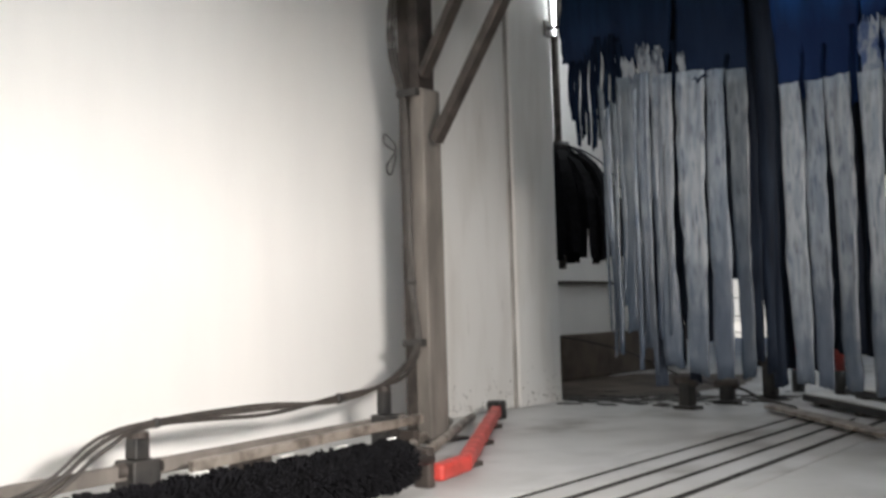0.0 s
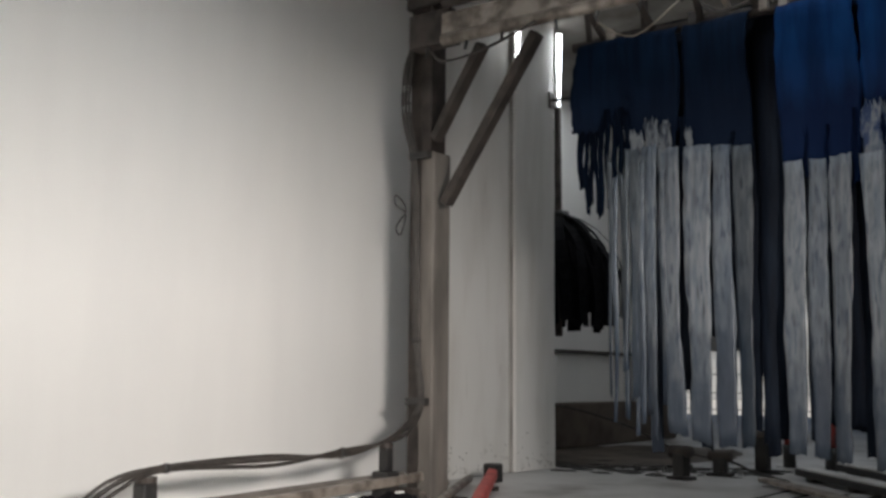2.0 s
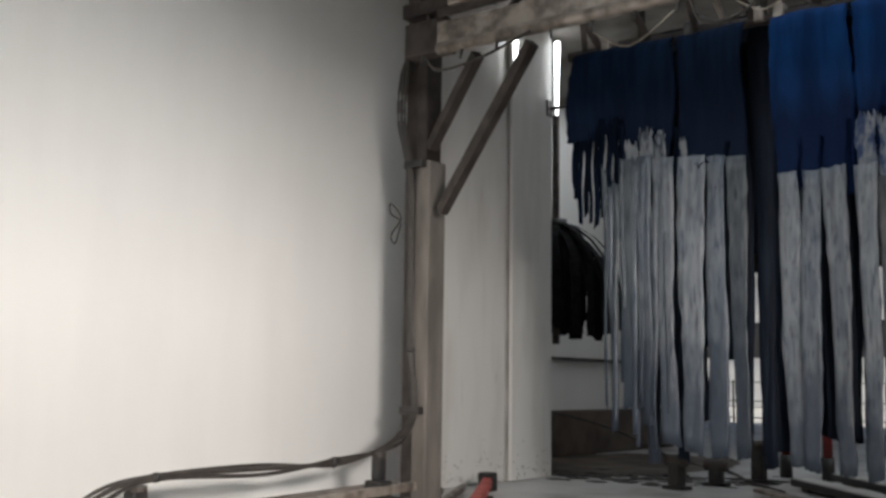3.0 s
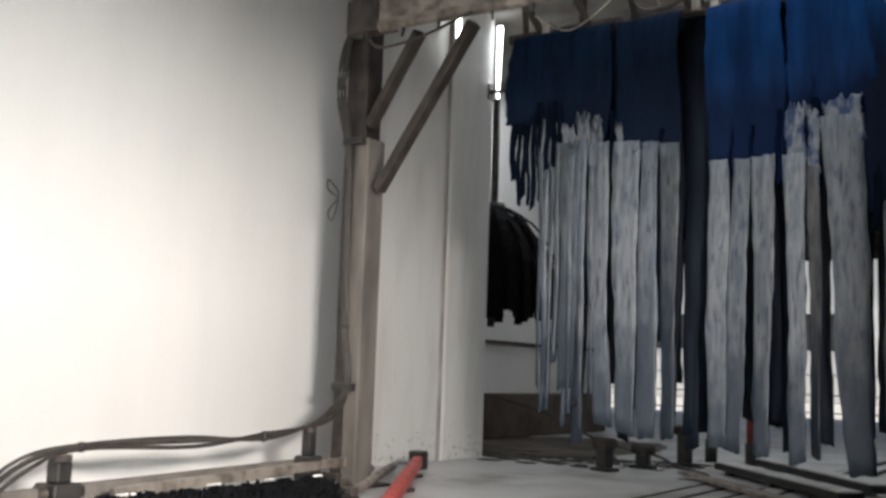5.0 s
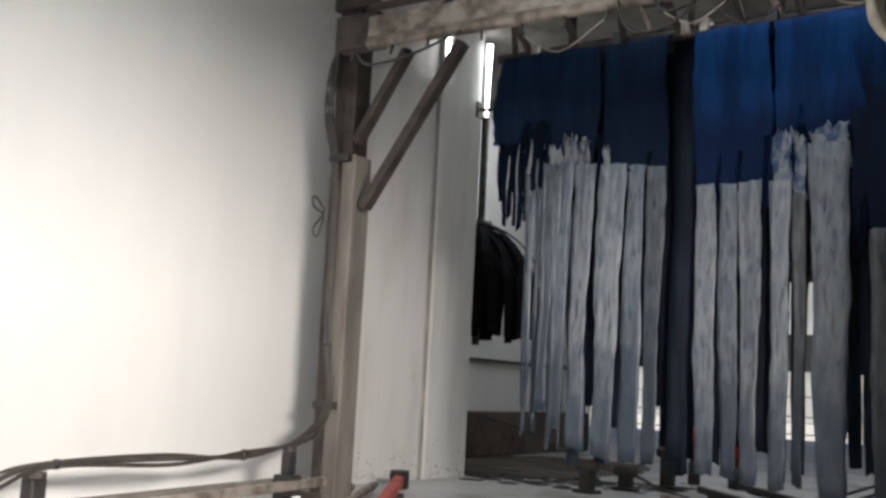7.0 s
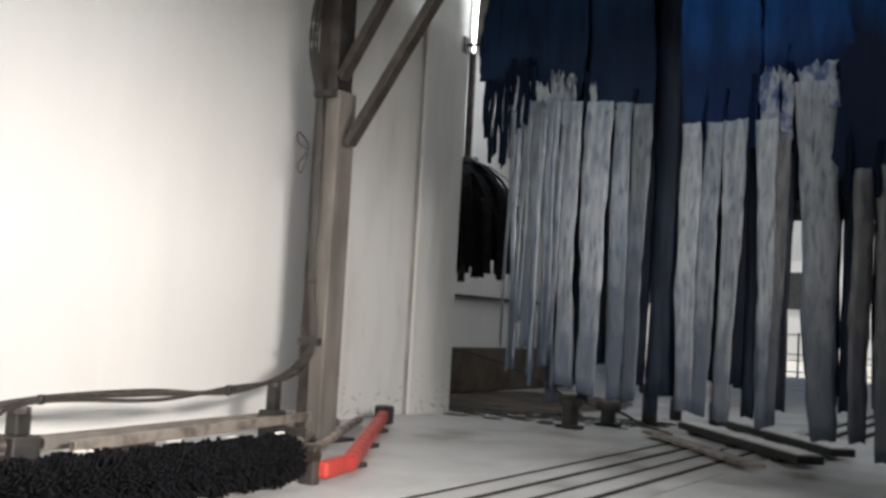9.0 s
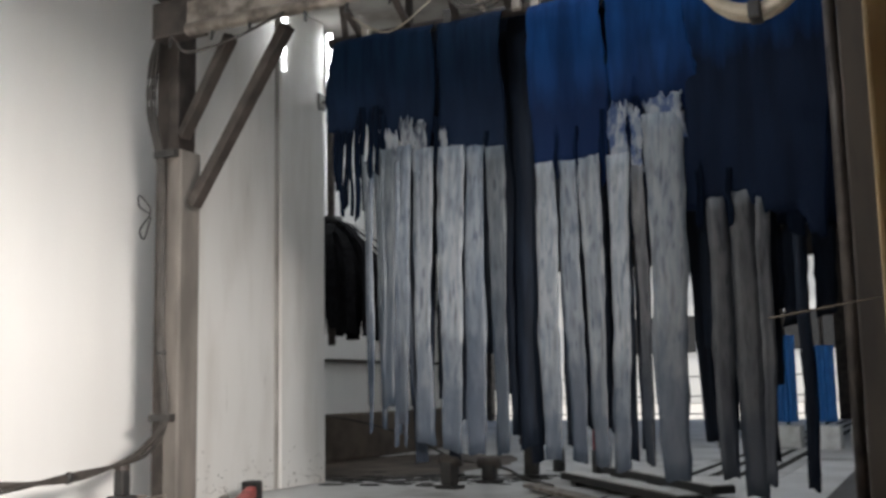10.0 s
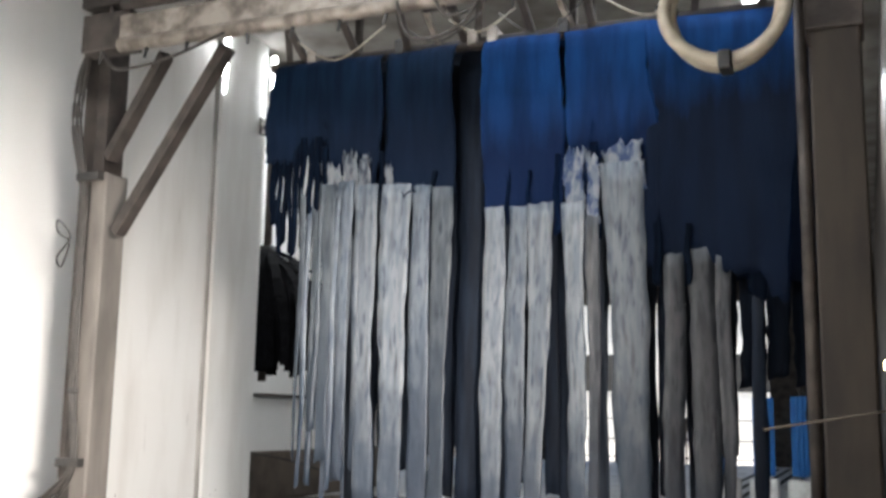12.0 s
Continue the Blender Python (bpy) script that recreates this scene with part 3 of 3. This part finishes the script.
    # wide pale strips: edges, foam line, free end, cloth, narrowing
    for x0, x1, z0, z1, mat, tap in ((-3.10, -3.01, 2.33, 0.72, M_PALE3, 0.7), (-3.0, -2.90, 2.34, 0.62, M_PALE2, 0.75), (-2.885, -2.755, 2.31, 0.50, M_PALE, 0.75),
                                     (-2.715, -2.55, 2.30, 0.46, M_PALE, 0.70), (-2.54, -2.41, 2.285, 0.44, M_PALE2, 0.72), (-2.40, -2.287, 2.27, 0.45, M_PALE3, 0.74),
                                     (-2.10, -1.968, 2.13, 0.42, M_PALE, 0.66), (-1.952, -1.845, 2.13, 0.40, M_PALE2, 0.78), (-1.835, -1.70, 2.14, 0.38, M_PALE, 0.68),
                                     (-1.65, -1.52, 2.13, 0.36, M_PALE, 0.66), (-1.515, -1.448, 2.05, 0.40, M_DIM, 0.8), (-1.445, -1.185, 2.33, 0.32, M_PALE, 0.40)):
        strip(cur, rng, (x0 + x1) / 2, 5.748 + rng.uniform(-0.008, 0.008), z0, x1 - x0, z0 - z1, mat, "foamy pale grey strip", min(1.0, tap + 0.10), 5, 0.008, 0.014)
    # dim strips in the shade; their darker cloth colour carries that shade
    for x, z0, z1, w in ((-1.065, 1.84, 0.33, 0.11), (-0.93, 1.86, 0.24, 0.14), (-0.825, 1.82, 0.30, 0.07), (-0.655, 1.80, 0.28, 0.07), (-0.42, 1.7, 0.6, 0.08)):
        strip(cur, rng, x, 5.77, z0, w, z0 - z1, M_DIM if x < -0.8 else M_DARK, "dim grey strip in shaded colour", 0.85, 3, 0.012, 0.02)
    # dark strips of the layer behind, wet cloth with the shade in its colour
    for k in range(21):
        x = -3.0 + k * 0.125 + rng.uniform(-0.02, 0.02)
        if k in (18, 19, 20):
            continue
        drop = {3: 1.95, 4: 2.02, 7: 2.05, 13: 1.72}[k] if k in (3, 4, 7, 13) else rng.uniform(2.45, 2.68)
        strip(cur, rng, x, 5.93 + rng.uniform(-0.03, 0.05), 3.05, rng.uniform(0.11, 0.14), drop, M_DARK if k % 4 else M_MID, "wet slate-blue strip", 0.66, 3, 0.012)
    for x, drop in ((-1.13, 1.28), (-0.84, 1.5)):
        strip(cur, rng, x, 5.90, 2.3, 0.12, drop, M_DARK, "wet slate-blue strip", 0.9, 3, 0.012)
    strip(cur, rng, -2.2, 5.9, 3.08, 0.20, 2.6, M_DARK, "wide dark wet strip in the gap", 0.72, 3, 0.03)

    # second curtain farther down the bay; its cloth colour is darkened for the shade
    rng = random.Random(23)
    back = thing("mitter_curtain", "dark wet cloth curtain farther inside the wash bay", "curtain")
    part("hanging_bar", cyl((-3.9, 7.3, 3.68), (-0.25, 7.3, 3.68), 0.035, 12), M_STEEL, back, smooth=True)
    for x in (-3.7, -2.0, -0.4):
        part("hanger", beam_between((x, 7.3, 3.68), (x, 7.3, 4.4), 0.05, 0.05), M_STEEL, back)
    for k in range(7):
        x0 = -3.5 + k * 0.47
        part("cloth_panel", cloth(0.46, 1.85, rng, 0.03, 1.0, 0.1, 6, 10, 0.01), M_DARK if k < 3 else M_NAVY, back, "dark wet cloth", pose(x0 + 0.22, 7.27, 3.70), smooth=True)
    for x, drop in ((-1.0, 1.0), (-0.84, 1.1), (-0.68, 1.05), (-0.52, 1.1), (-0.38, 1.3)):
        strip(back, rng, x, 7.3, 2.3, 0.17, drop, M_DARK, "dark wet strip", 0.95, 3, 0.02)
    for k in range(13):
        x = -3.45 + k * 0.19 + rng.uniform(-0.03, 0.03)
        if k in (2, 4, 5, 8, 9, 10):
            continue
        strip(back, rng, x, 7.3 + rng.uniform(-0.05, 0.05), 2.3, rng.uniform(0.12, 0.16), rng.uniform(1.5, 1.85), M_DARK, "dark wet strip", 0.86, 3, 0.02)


# ---- wall side: hoses, scrubber, guide rail ----
def build_wall_side():
    for k, (dx, dz, r) in enumerate(((0, 0, 0.014), (0.03, -0.03, 0.012), (-0.03, 0.02, 0.010))):
        pts = [(-4.52 + dx, 2.2, 0.05), (-4.5 + dx, 2.62, 0.12 + dz), (-4.5 + dx, 2.92, 0.30 + dz), (-4.5, 3.25, 0.37 + dz * 0.4), (-4.5 + dx, 4.0, 0.37 + dz), (-4.5, 4.6, 0.37 - dz * 0.7),
               (-4.49, 5.0, 0.43 + dz * 0.3), (-4.50 + dx * 0.5, 5.25, 0.52 + dz), (-4.56 + dx * 0.6, 5.46, 0.69), (-4.61 + dx * 0.7, 5.47, 1.1), (-4.625 + dx * 0.7, 5.47, 1.9), (-4.64 + dx * 0.7, 5.47, 2.35),
               (-4.73 + dx, 5.47, 2.75), (-4.71 + dx, 5.47, 3.1), (-4.62, 5.45, 3.3)]
        h = thing("hose", "grimy rubber hose run along the wall and up the post", "hose", group="hoses on the wall")
        line = part("line", tube(pts, r, 8), M_HOSE, h, smooth=True)
        for p, q in ((3, 4), (5, 6), (9, 10)):
            a, b = Vector(pts[p]), Vector(pts[q])
            d = (b - a).normalized()
            part("clip", cyl(a - d * 0.015, a + d * 0.015, r * 1.5, 10), M_BLACKMETAL, line, "black hose clip", smooth=True)
    loop = thing("cable_tie_loop", "thin loose cable loop tied on the hoses", "cable", pose(-4.70, 5.45, 2.02))
    part("loop", tube([(0, 0, 0), (-0.09, -0.01, 0.06), (-0.08, -0.02, 0.13), (0, 0, 0.02), (-0.09, 0, -0.1), (-0.05, 0, -0.16), (0, 0, -0.02)], 0.006, 6), M_HOSE, loop, smooth=True)
    rail = thing("wall_rail", "grimy steel rail low along the wall", "rail")
    part("bar", beam_between((-4.62, 2.0, 0.10), (-4.62, 5.35, 0.17), 0.06, 0.08, 0.01), M_POST, rail)
    part("bar", beam_between((-4.42, 3.4, 0.13), (-4.42, 5.3, 0.19), 0.05, 0.06, 0.01), M_STEEL_LIGHT, rail)
    for y in (2.4, 3.9, 5.2):
        part("foot", box(-4.68, -4.38, y - 0.03, y + 0.03, 0, 0.12, 0.006), M_STEEL, rail)
    for x, y, h, s in ((-4.48, 5.0, 0.39, 0.066), (-4.62, 3.22, 0.29, 0.085)):
        n = thing("nozzle_post", "black hose bracket standing on the wall rail", "bracket", pose(x, y, 0.0))
        part("body", box(-s, s, -s, s, 0.0, h * 0.62, 0.012), M_BLACKMETAL, n)
        part("neck", box(-s * 0.55, s * 0.55, -s * 0.55, s * 0.55, h * 0.62, h, 0.012), M_BLACKMETAL, n)
        part("cap", cyl((0, 0, h), (0, 0, h + 0.03), s * 0.7, 12), M_STEEL, n)
        part("valve", cyl((0, -s * 1.6, h * 0.45), (0, s * 1.6, h * 0.45), s * 0.5, 12), M_STEEL, n, smooth=True)

    scrub = thing("wheel_scrubber", "black bristle roller for washing wheels, low beside the track", "brush", pose(-3.42, 2.0, 0.145))
    part("shaft", cyl((0, -0.1, 0), (0.03, 2.1, 0), 0.03, 12), M_STEEL, scrub, smooth=True)
    rng = random.Random(5)
    for k in range(14):
        verts, faces = [], []
        for row in range(4):
            y = 0.05 + k * 0.14 + (row - 1.5) * 0.035
            for j in range(110):
                a = 2 * math.pi * (j + rng.uniform(-0.5, 0.5)) / 110
                r = rng.uniform(0.116, 0.142) * (0.82 + 0.18 * abs(math.sin(math.pi * (y - 0.02) / 0.21)))
                sk, sw = rng.uniform(-0.018, 0.018), rng.uniform(-0.05, 0.05)
                d, t = Vector((math.cos(a), 0, math.sin(a))), Vector((-math.sin(a), 0, math.cos(a)))
                tip = Vector((math.cos(a + sw), 0, math.sin(a + sw)))
                n = len(verts)
                verts += [d * 0.028 + t * c * 0.004 + Vector((0, y + o, 0)) for c, o in ((-1, -0.008), (1, -0.008), (0, 0.010))]
                verts += [tip * r + t * c * 0.0035 + Vector((0, y + o + sk, 0)) for c, o in ((-1, -0.007), (1, -0.007), (0, 0.008))]
                faces += [(n + 3, n + 4, n + 5)] + [(n + q, n + (q + 1) % 3, n + 3 + (q + 1) % 3, n + 3 + q) for q in range(3)]
        me = bpy.data.meshes.new("bristle_ring")
        me.from_pydata(verts, [], faces)
        me.materials.append(M_BLACK)
        ring = new("bristle_ring", me)
        ring.parent = scrub
    for y, a in ((0.62, 1.45), (1.12, 1.6), (1.47, 1.5), (1.80, 1.4)):
        bm = bmesh.new()
        for q in range(7):
            r = rng.uniform(0.004, 0.010)
            bmesh.ops.create_icosphere(bm, subdivisions=2, radius=1, matrix=Matrix.Translation((0.138 * math.cos(a) + rng.uniform(-.015, .015), y + rng.uniform(-.035, .035), 0.138 * math.sin(a)))
                                       @ Matrix.Diagonal((r, r * 1.6, r * 0.6, 1)))
        part("foam_blob", bm, M_WHITE, scrub, "white foam clinging to the bristles", smooth=True)
    for y in (-0.12, 2.08):
        part("bearing", box(-0.05, 0.05, y - 0.03, y + 0.03, -0.145, 0.06, 0.01), M_STEEL, scrub)

    g = thing("guide_rail", "red-painted tyre guide rail lying angled on the floor", "rail")
    part("flared_bar", beam_between((-4.80, 6.72, 0.09), (-3.42, 4.42, 0.075), 0.08, 0.09, 0.02), M_RED, g)
    part("end_bar", beam_between((-3.44, 4.46, 0.075), (-3.36, 4.1, 0.075), 0.08, 0.09, 0.02), M_RED, g)
    part("end_cap", box(-4.87, -4.75, 6.68, 6.80, 0.02, 0.17, 0.015), M_BLACKMETAL, g, "black end cap")
    for u in (0.15, 0.5, 0.85):
        part("bracket", box(-4.80 + 1.38 * u - 0.05, -4.80 + 1.38 * u + 0.05, 6.72 - 2.3 * u - 0.05, 6.72 - 2.3 * u + 0.05, 0, 0.03, 0.004), M_STEEL, g)
    for k, (a, b) in enumerate((((-4.95, 6.6, 0.05), (-3.75, 4.35, 0.05)), ((-4.99, 6.35, 0.04), (-3.95, 4.3, 0.04)))):
        p = thing("floor_pipe", "grey steel pipe lying on the floor beside the rail", "pipe", group="floor pipes")
        part("pipe", cyl(a, b, 0.032, 12), M_STEEL_LIGHT, p, smooth=True)

    # bracket with arm by the opening
    arm = thing("wall_bracket", "thin dark steel arm fixed at the opening's edge", "bracket", pose(-5.27, 8.45, 3.6))
    part("arm", beam_between((0, 0, 0), (0.9, 0.1, 0.0), 0.03, 0.03), M_STEEL, arm)
    part("plate", box(-0.01, 0.02, -0.06, 0.05, -0.08, 0.08, 0.004), M_STEEL, arm)

    # glowing tapers for the bright streaks at the panel edges
    for y, z0, z1 in ((7.76, 3.72, 4.3), (8.53, 3.55, 4.3)):
        lamp = thing("wall_glow_streak", "bright vertical glowing streak high on the wall", "lamp", pose(-5.24, y, 0), group="wall tubes")
        part("tube", cyl((0.02, 0, z0), (0.02, 0, z1), 0.006, 10, 0.028), M_TUBE, lamp, "glowing white taper", smooth=True)
        part("holder", box(-0.03, 0.0, -0.025, 0.025, z0, z1, 0.004), M_WHITE, lamp)


# ---- inside the bay ----
def build_bay():
    for y0, y1, dx, hw in ((3.2, 7.95, 0.0, 0.078), (9.9, 24.0, 0.62, 0.058)):
        t = thing("conveyor_track", "slotted steel conveyor track let into the wet floor", "conveyor")
        # thin sheet on the floor, black to paint the dark of deep slots
        part("pit", box(-2.95 + dx, -2.02 + dx, y0, y1, 0.0, 0.004), M_PIT, t, "black slots")
        for x in (-2.93, -2.72, -2.50, -2.29, -2.07):
            part("slat", box(x + dx - hw, x + dx + hw, y0 - 0.02, y1 + 0.02, 0.002, 0.0075), M_FLOOR, t)
    for n, (a, b, w, h) in enumerate((((-3.05, 9.0), (-1.62, 7.28), 0.20, 0.07), ((-2.92, 9.75), (-1.55, 8.02), 0.20, 0.07), ((-3.12, 8.2), (-1.84, 6.72), 0.14, 0.03))):
        p = thing("crossing_plate", "white-topped steel plate lying across the track", "plate", group="crossing plates")
        d = (Vector(b) - Vector(a))
        ang = math.degrees(math.atan2(d.y, d.x))
        p.matrix_basis = pose(a[0], a[1], 0.03, 0, 0, ang)
        if h > 0.05:
            part("frame", box(0, d.length, -w / 2, w / 2, 0, h - 0.012, 0.008), M_BLACKMETAL, p)
            part("tread", box(0.01, d.length - 0.01, -w / 2 + 0.012, w / 2 - 0.012, h - 0.012, h, 0.006), M_WHITE, p, "worn white top")
            for k in range(3):
                part("foot", box(0.2 + k * 0.8, 0.32 + k * 0.8, -w / 2 + 0.02, w / 2 - 0.02, -0.03, 0, 0.0), M_STEEL, p)
        else:
            part("tread", box(0, d.length, -w / 2, w / 2, 0, h, 0.008), M_STEEL_LIGHT, p)

    # drooping side brush in the opening
    br = thing("side_brush", "black drooping cloth side brush hanging in the opening", "brush", pose(-5.72, 9.35, 0))
    part("spindle", cyl((0, 0, 1.3), (0, 0, 4.4), 0.04, 12), M_STEEL, br, smooth=True)
    part("hub", cyl((0, 0, 2.45), (0, 0, 2.64), 0.12, 16), M_BLACKMETAL, br, smooth=True)
    rng = random.Random(8)
    for k in range(84):
        a = 2 * math.pi * k / 84 + rng.uniform(-0.05, 0.05)
        out, drop, w = rng.uniform(0.42, 0.62), rng.uniform(1.36, 1.52), rng.uniform(0.09, 0.14)
        z0 = rng.uniform(2.35, 2.62)
        bm = bmesh.new()
        prev = None
        d, t = Vector((math.cos(a), math.sin(a), 0)), Vector((-math.sin(a), math.cos(a), 0))
        for i in range(8):
            u = i / 7
            r = 0.08 + out * math.sin(min(1, u * 1.35) * math.pi / 2)
            z = z0 - (z0 - drop) * u ** 1.5
            c = d * r + Vector((0, 0, z)) + t * 0.03 * math.sin(4 * u + k)
            row = [bm.verts.new(c + t * s * w * (1 - 0.3 * u) + d * o) for s, o in ((-0.5, -0.006), (0.5, -0.006), (0.5, 0.006), (-0.5, 0.006))]
            if prev:
                for j in range(4):
                    bm.faces.new((prev[j], prev[(j + 1) % 4], row[(j + 1) % 4], row[j]))
            else:
                bm.faces.new(row)
            prev = row
        bm.faces.new(prev)
        part("flap", bm, M_BLACK, br)
    SPIN.append(br)

    # blue vertical brushes standing farther down the bay
    for x, z1 in ((-1.86, 1.42), (-1.40, 1.28), (-0.95, 1.3)):
        b = thing("upright_brush", "bright blue upright brush on a white base", "brush", pose(x, 14.0, 0), group="blue upright brushes")
        bm = bmesh.new()
        n = 26
        rng = random.Random(int(abs(x) * 100))
        lo, hi = [], []
        for k in range(n):
            a = 2 * math.pi * k / n
            r = 0.10 if k % 2 else 0.125 + rng.uniform(0, 0.01)
            lo.append(bm.verts.new((r * math.cos(a), r * math.sin(a), 0.34)))
            hi.append(bm.verts.new((r * math.cos(a), r * math.sin(a), z1)))
        for k in range(n):
            bm.faces.new((lo[k], lo[(k + 1) % n], hi[(k + 1) % n], hi[k]))
        bm.faces.new(lo)
        bm.faces.new(hi)
        part("bristles", bm, M_BRUSH_BLUE, b)
        part("base", box(-0.17, 0.17, -0.17, 0.17, 0.0, 0.3, 0.03), M_WHITE, b, "white plastic base")
        part("shaft", cyl((0, 0, 0.28), (0, 0, z1 + 1.6), 0.025, 10), M_STEEL, b, smooth=True)

    # low machinery on the floor by the opening
    rng = random.Random(3)
    for x, y, h in ((-3.85, 8.2, 0.30), (-3.72, 8.75, 0.22), (-3.55, 9.35, 0.42), (-4.35, 9.3, 0.18)):
        m = thing("floor_roller_stand", "small black machine stand on the wet floor", "machine", pose(x, y, 0, 0, 0, rng.uniform(-30, 30)), group="black stands")
        part("base", box(-0.11, 0.11, -0.07, 0.07, 0, 0.03, 0.008), M_BLACKMETAL, m)
        part("body", box(-0.06, 0.06, -0.05, 0.05, 0.03, h * 0.75, 0.012), M_BLACKMETAL, m)
        part("roller", cyl((-0.1, 0, h * 0.8), (0.1, 0, h * 0.8), 0.05, 14), M_STEEL, m, smooth=True)
    for x, y in ((-3.55, 10.1), (-3.1, 9.95)):
        b = thing("bollard", "short black bollard with a red sleeve", "bollard", pose(x, y, 0), group="red bollards")
        part("base", cyl((0, 0, 0), (0, 0, 0.22), 0.06, 16), M_BLACKMETAL, b, smooth=True)
        part("sleeve", cyl((0, 0, 0.22), (0, 0, 0.58), 0.045, 16), M_DARKRED, b, "dull red sleeve", smooth=True)
        part("cap", cyl((0, 0, 0.58), (0, 0, 0.66), 0.045, 16, 0.03), M_BLACKMETAL, b, smooth=True)
    c = thing("floor_cable", "black cable lying on the wet floor", "cable")
    part("strand", tube([(-6.5, 10.0, 0.58), (-6.4, 10.8, 0.50), (-6.0, 11.4, 0.3), (-5.2, 11.2, 0.03), (-4.2, 10.2, 0.02), (-3.6, 9.2, 0.02), (-3.0, 8.4, 0.02)], 0.014, 8), M_HOSE, c, smooth=True)
    # sludge washed against the opening's foot
    bm = bmesh.new()
    rng = random.Random(17)
    for k in range(150):
        u = rng.random()
        x, y = -5.3 + 1.9 * u + rng.gauss(0, 0.12), 8.75 + 0.5 * u + rng.gauss(0, 0.28)
        if x < -5.2 and y < 8.6:
            continue
        r = rng.uniform(0.02, 0.09)
        bmesh.ops.create_icosphere(bm, subdivisions=1, radius=1, matrix=Matrix.Translation((x, y, 0.0)) @ Matrix.Diagonal((r * 1.6, r, r * 0.18, 1)))
    tagged(part("sludge", bm, M_DIRT, smooth=True), "scattered black wet sludge on the floor", "dirt", kind="stuff")

    rng = random.Random(31)
    bm = bmesh.new()
    ring = []
    for k in range(40):
        a = 2 * math.pi * k / 40
        ring.append(bm.verts.new((-5.55 + 1.25 * math.cos(a) * (1 + rng.uniform(-.12, .12)), 10.5 + 1.9 * math.sin(a) * (1 + rng.uniform(-.1, .1)), 0.004)))
    bm.faces.new(ring)
    tagged(part("mud", bm, M_MUD), "brown wet mud spread over the recess floor", "mud", kind="stuff")

    bm = bmesh.new()
    for k in range(130):
        y = rng.uniform(5.75, 8.48)
        z = abs(rng.gauss(0, 0.16)) + 0.01
        r = rng.uniform(0.003, 0.008)
        x = -5.263 if y > 7.79 else -5.303
        if 7.7 < y < 7.8:
            continue
        bmesh.ops.create_icosphere(bm, subdivisions=1, radius=1, matrix=Matrix.Translation((x, y, z)) @ Matrix.Diagonal((0.003, r, r * rng.uniform(0.7, 2.2), 1)))
    tagged(part("splash", bm, M_MUD), "dried brown splashes low on the white panels", "dirt", kind="stuff")

    lamp = thing("wall_lamp", "small warm lamp on the dark side wall", "lamp", pose(0.02, 8.9, 1.42))
    # unseen housing, added to go with the lamp over the curtain
    tube_lamp = thing("curtain_fill_housing", "slim lamp housing added out of view over the curtain", "lamp", pose(-1.6, 5.47, 3.82))
    part("housing", box(-1.4, 1.4, -0.07, 0.07, 0.0, 0.05, 0.01), M_WHITE, tube_lamp)
    for x in (-1.2, 1.2):
        part("rod", cyl((x, 0, 0.05), (x, 0, 0.58), 0.008, 8), M_STEEL, tube_lamp)
    part("bracket", box(-0.02, 0.05, -0.03, 0.03, -0.05, 0.05, 0.006), M_BLACKMETAL, lamp)
    bm = bmesh.new()
    bmesh.ops.create_uvsphere(bm, u_segments=14, v_segments=8, radius=0.04, matrix=Matrix.Translation((-0.045, 0, 0)))
    part("bulb", bm, M_WARM, lamp, "glowing warm bulb", smooth=True)
    # the first is unseen, added to house the front fill lamp
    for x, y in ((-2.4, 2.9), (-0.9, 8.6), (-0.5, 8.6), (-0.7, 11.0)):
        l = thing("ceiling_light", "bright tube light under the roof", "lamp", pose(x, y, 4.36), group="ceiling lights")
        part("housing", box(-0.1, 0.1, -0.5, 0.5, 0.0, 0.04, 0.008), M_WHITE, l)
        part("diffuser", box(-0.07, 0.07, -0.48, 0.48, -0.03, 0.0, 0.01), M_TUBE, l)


# ---- window frame at the waiting side ----
def build_frame():
    f = thing("window_frame", "khaki painted frame upright beside dark wood", "frame", pose(-0.04, 1.1, 0))
    part("upright", box(-0.022, 0.034, -0.02, 0.03, 0, 4.4, 0.004), M_KHAKI, f)
    part("wood_lining", box(0.035, 0.34, -0.016, 0.026, 0, 4.4, 0.004), M_WOOD, f, "dark red-brown wood lining")
    rod = thing("wall_rod", "thin tarnished rod sticking out of the dark side wall", "rod", pose(0.05, 2.72, 1.05))
    part("rod", cyl((0, 0, 0), (-0.42, -0.14, -0.075), 0.002, 8), M_RODDIRT, rod)
    part("socket", cyl((0.0, 0, 0), (-0.02, -0.008, -0.002), 0.012, 10), M_BLACKMETAL, rod)
    tagged(part("wall_frame", box(-0.03, 0.30, 1.134, 1.16, 0, 4.4), M_WOOD), "dark red-brown wood wall", "wall", kind="structure")


SPIN = []
build_setting()
build_gantry()
build_curtains()
build_wall_side()
build_bay()
build_frame()


def motions():
    """The strips swing on their top edges; the side brush turns to and fro."""
    for ob, (x, y, z), rz, p1, p2, amp in SWAY:
        rows = []
        for k in range(25):
            t = 0.5 * k
            rx = amp * (1.3 * math.sin(2.3 * t + p1) + 0.6 * math.sin(4.1 * t + p2))
            ry = amp * (0.7 * math.sin(1.9 * t + p2) + 0.35 * math.sin(3.3 * t + p1))
            rows.append((t, pose(x, y, z, rx, ry, rz + amp * 3 * math.sin(1.5 * t + p1))))
        walk(ob, rows)
    for br in SPIN:
        at = br.matrix_basis.translation.copy()
        walk(br, [(0.5 * k, pose(at.x, at.y, at.z, 0, 0, 14 * math.sin(0.9 * k))) for k in range(25)])


motions()
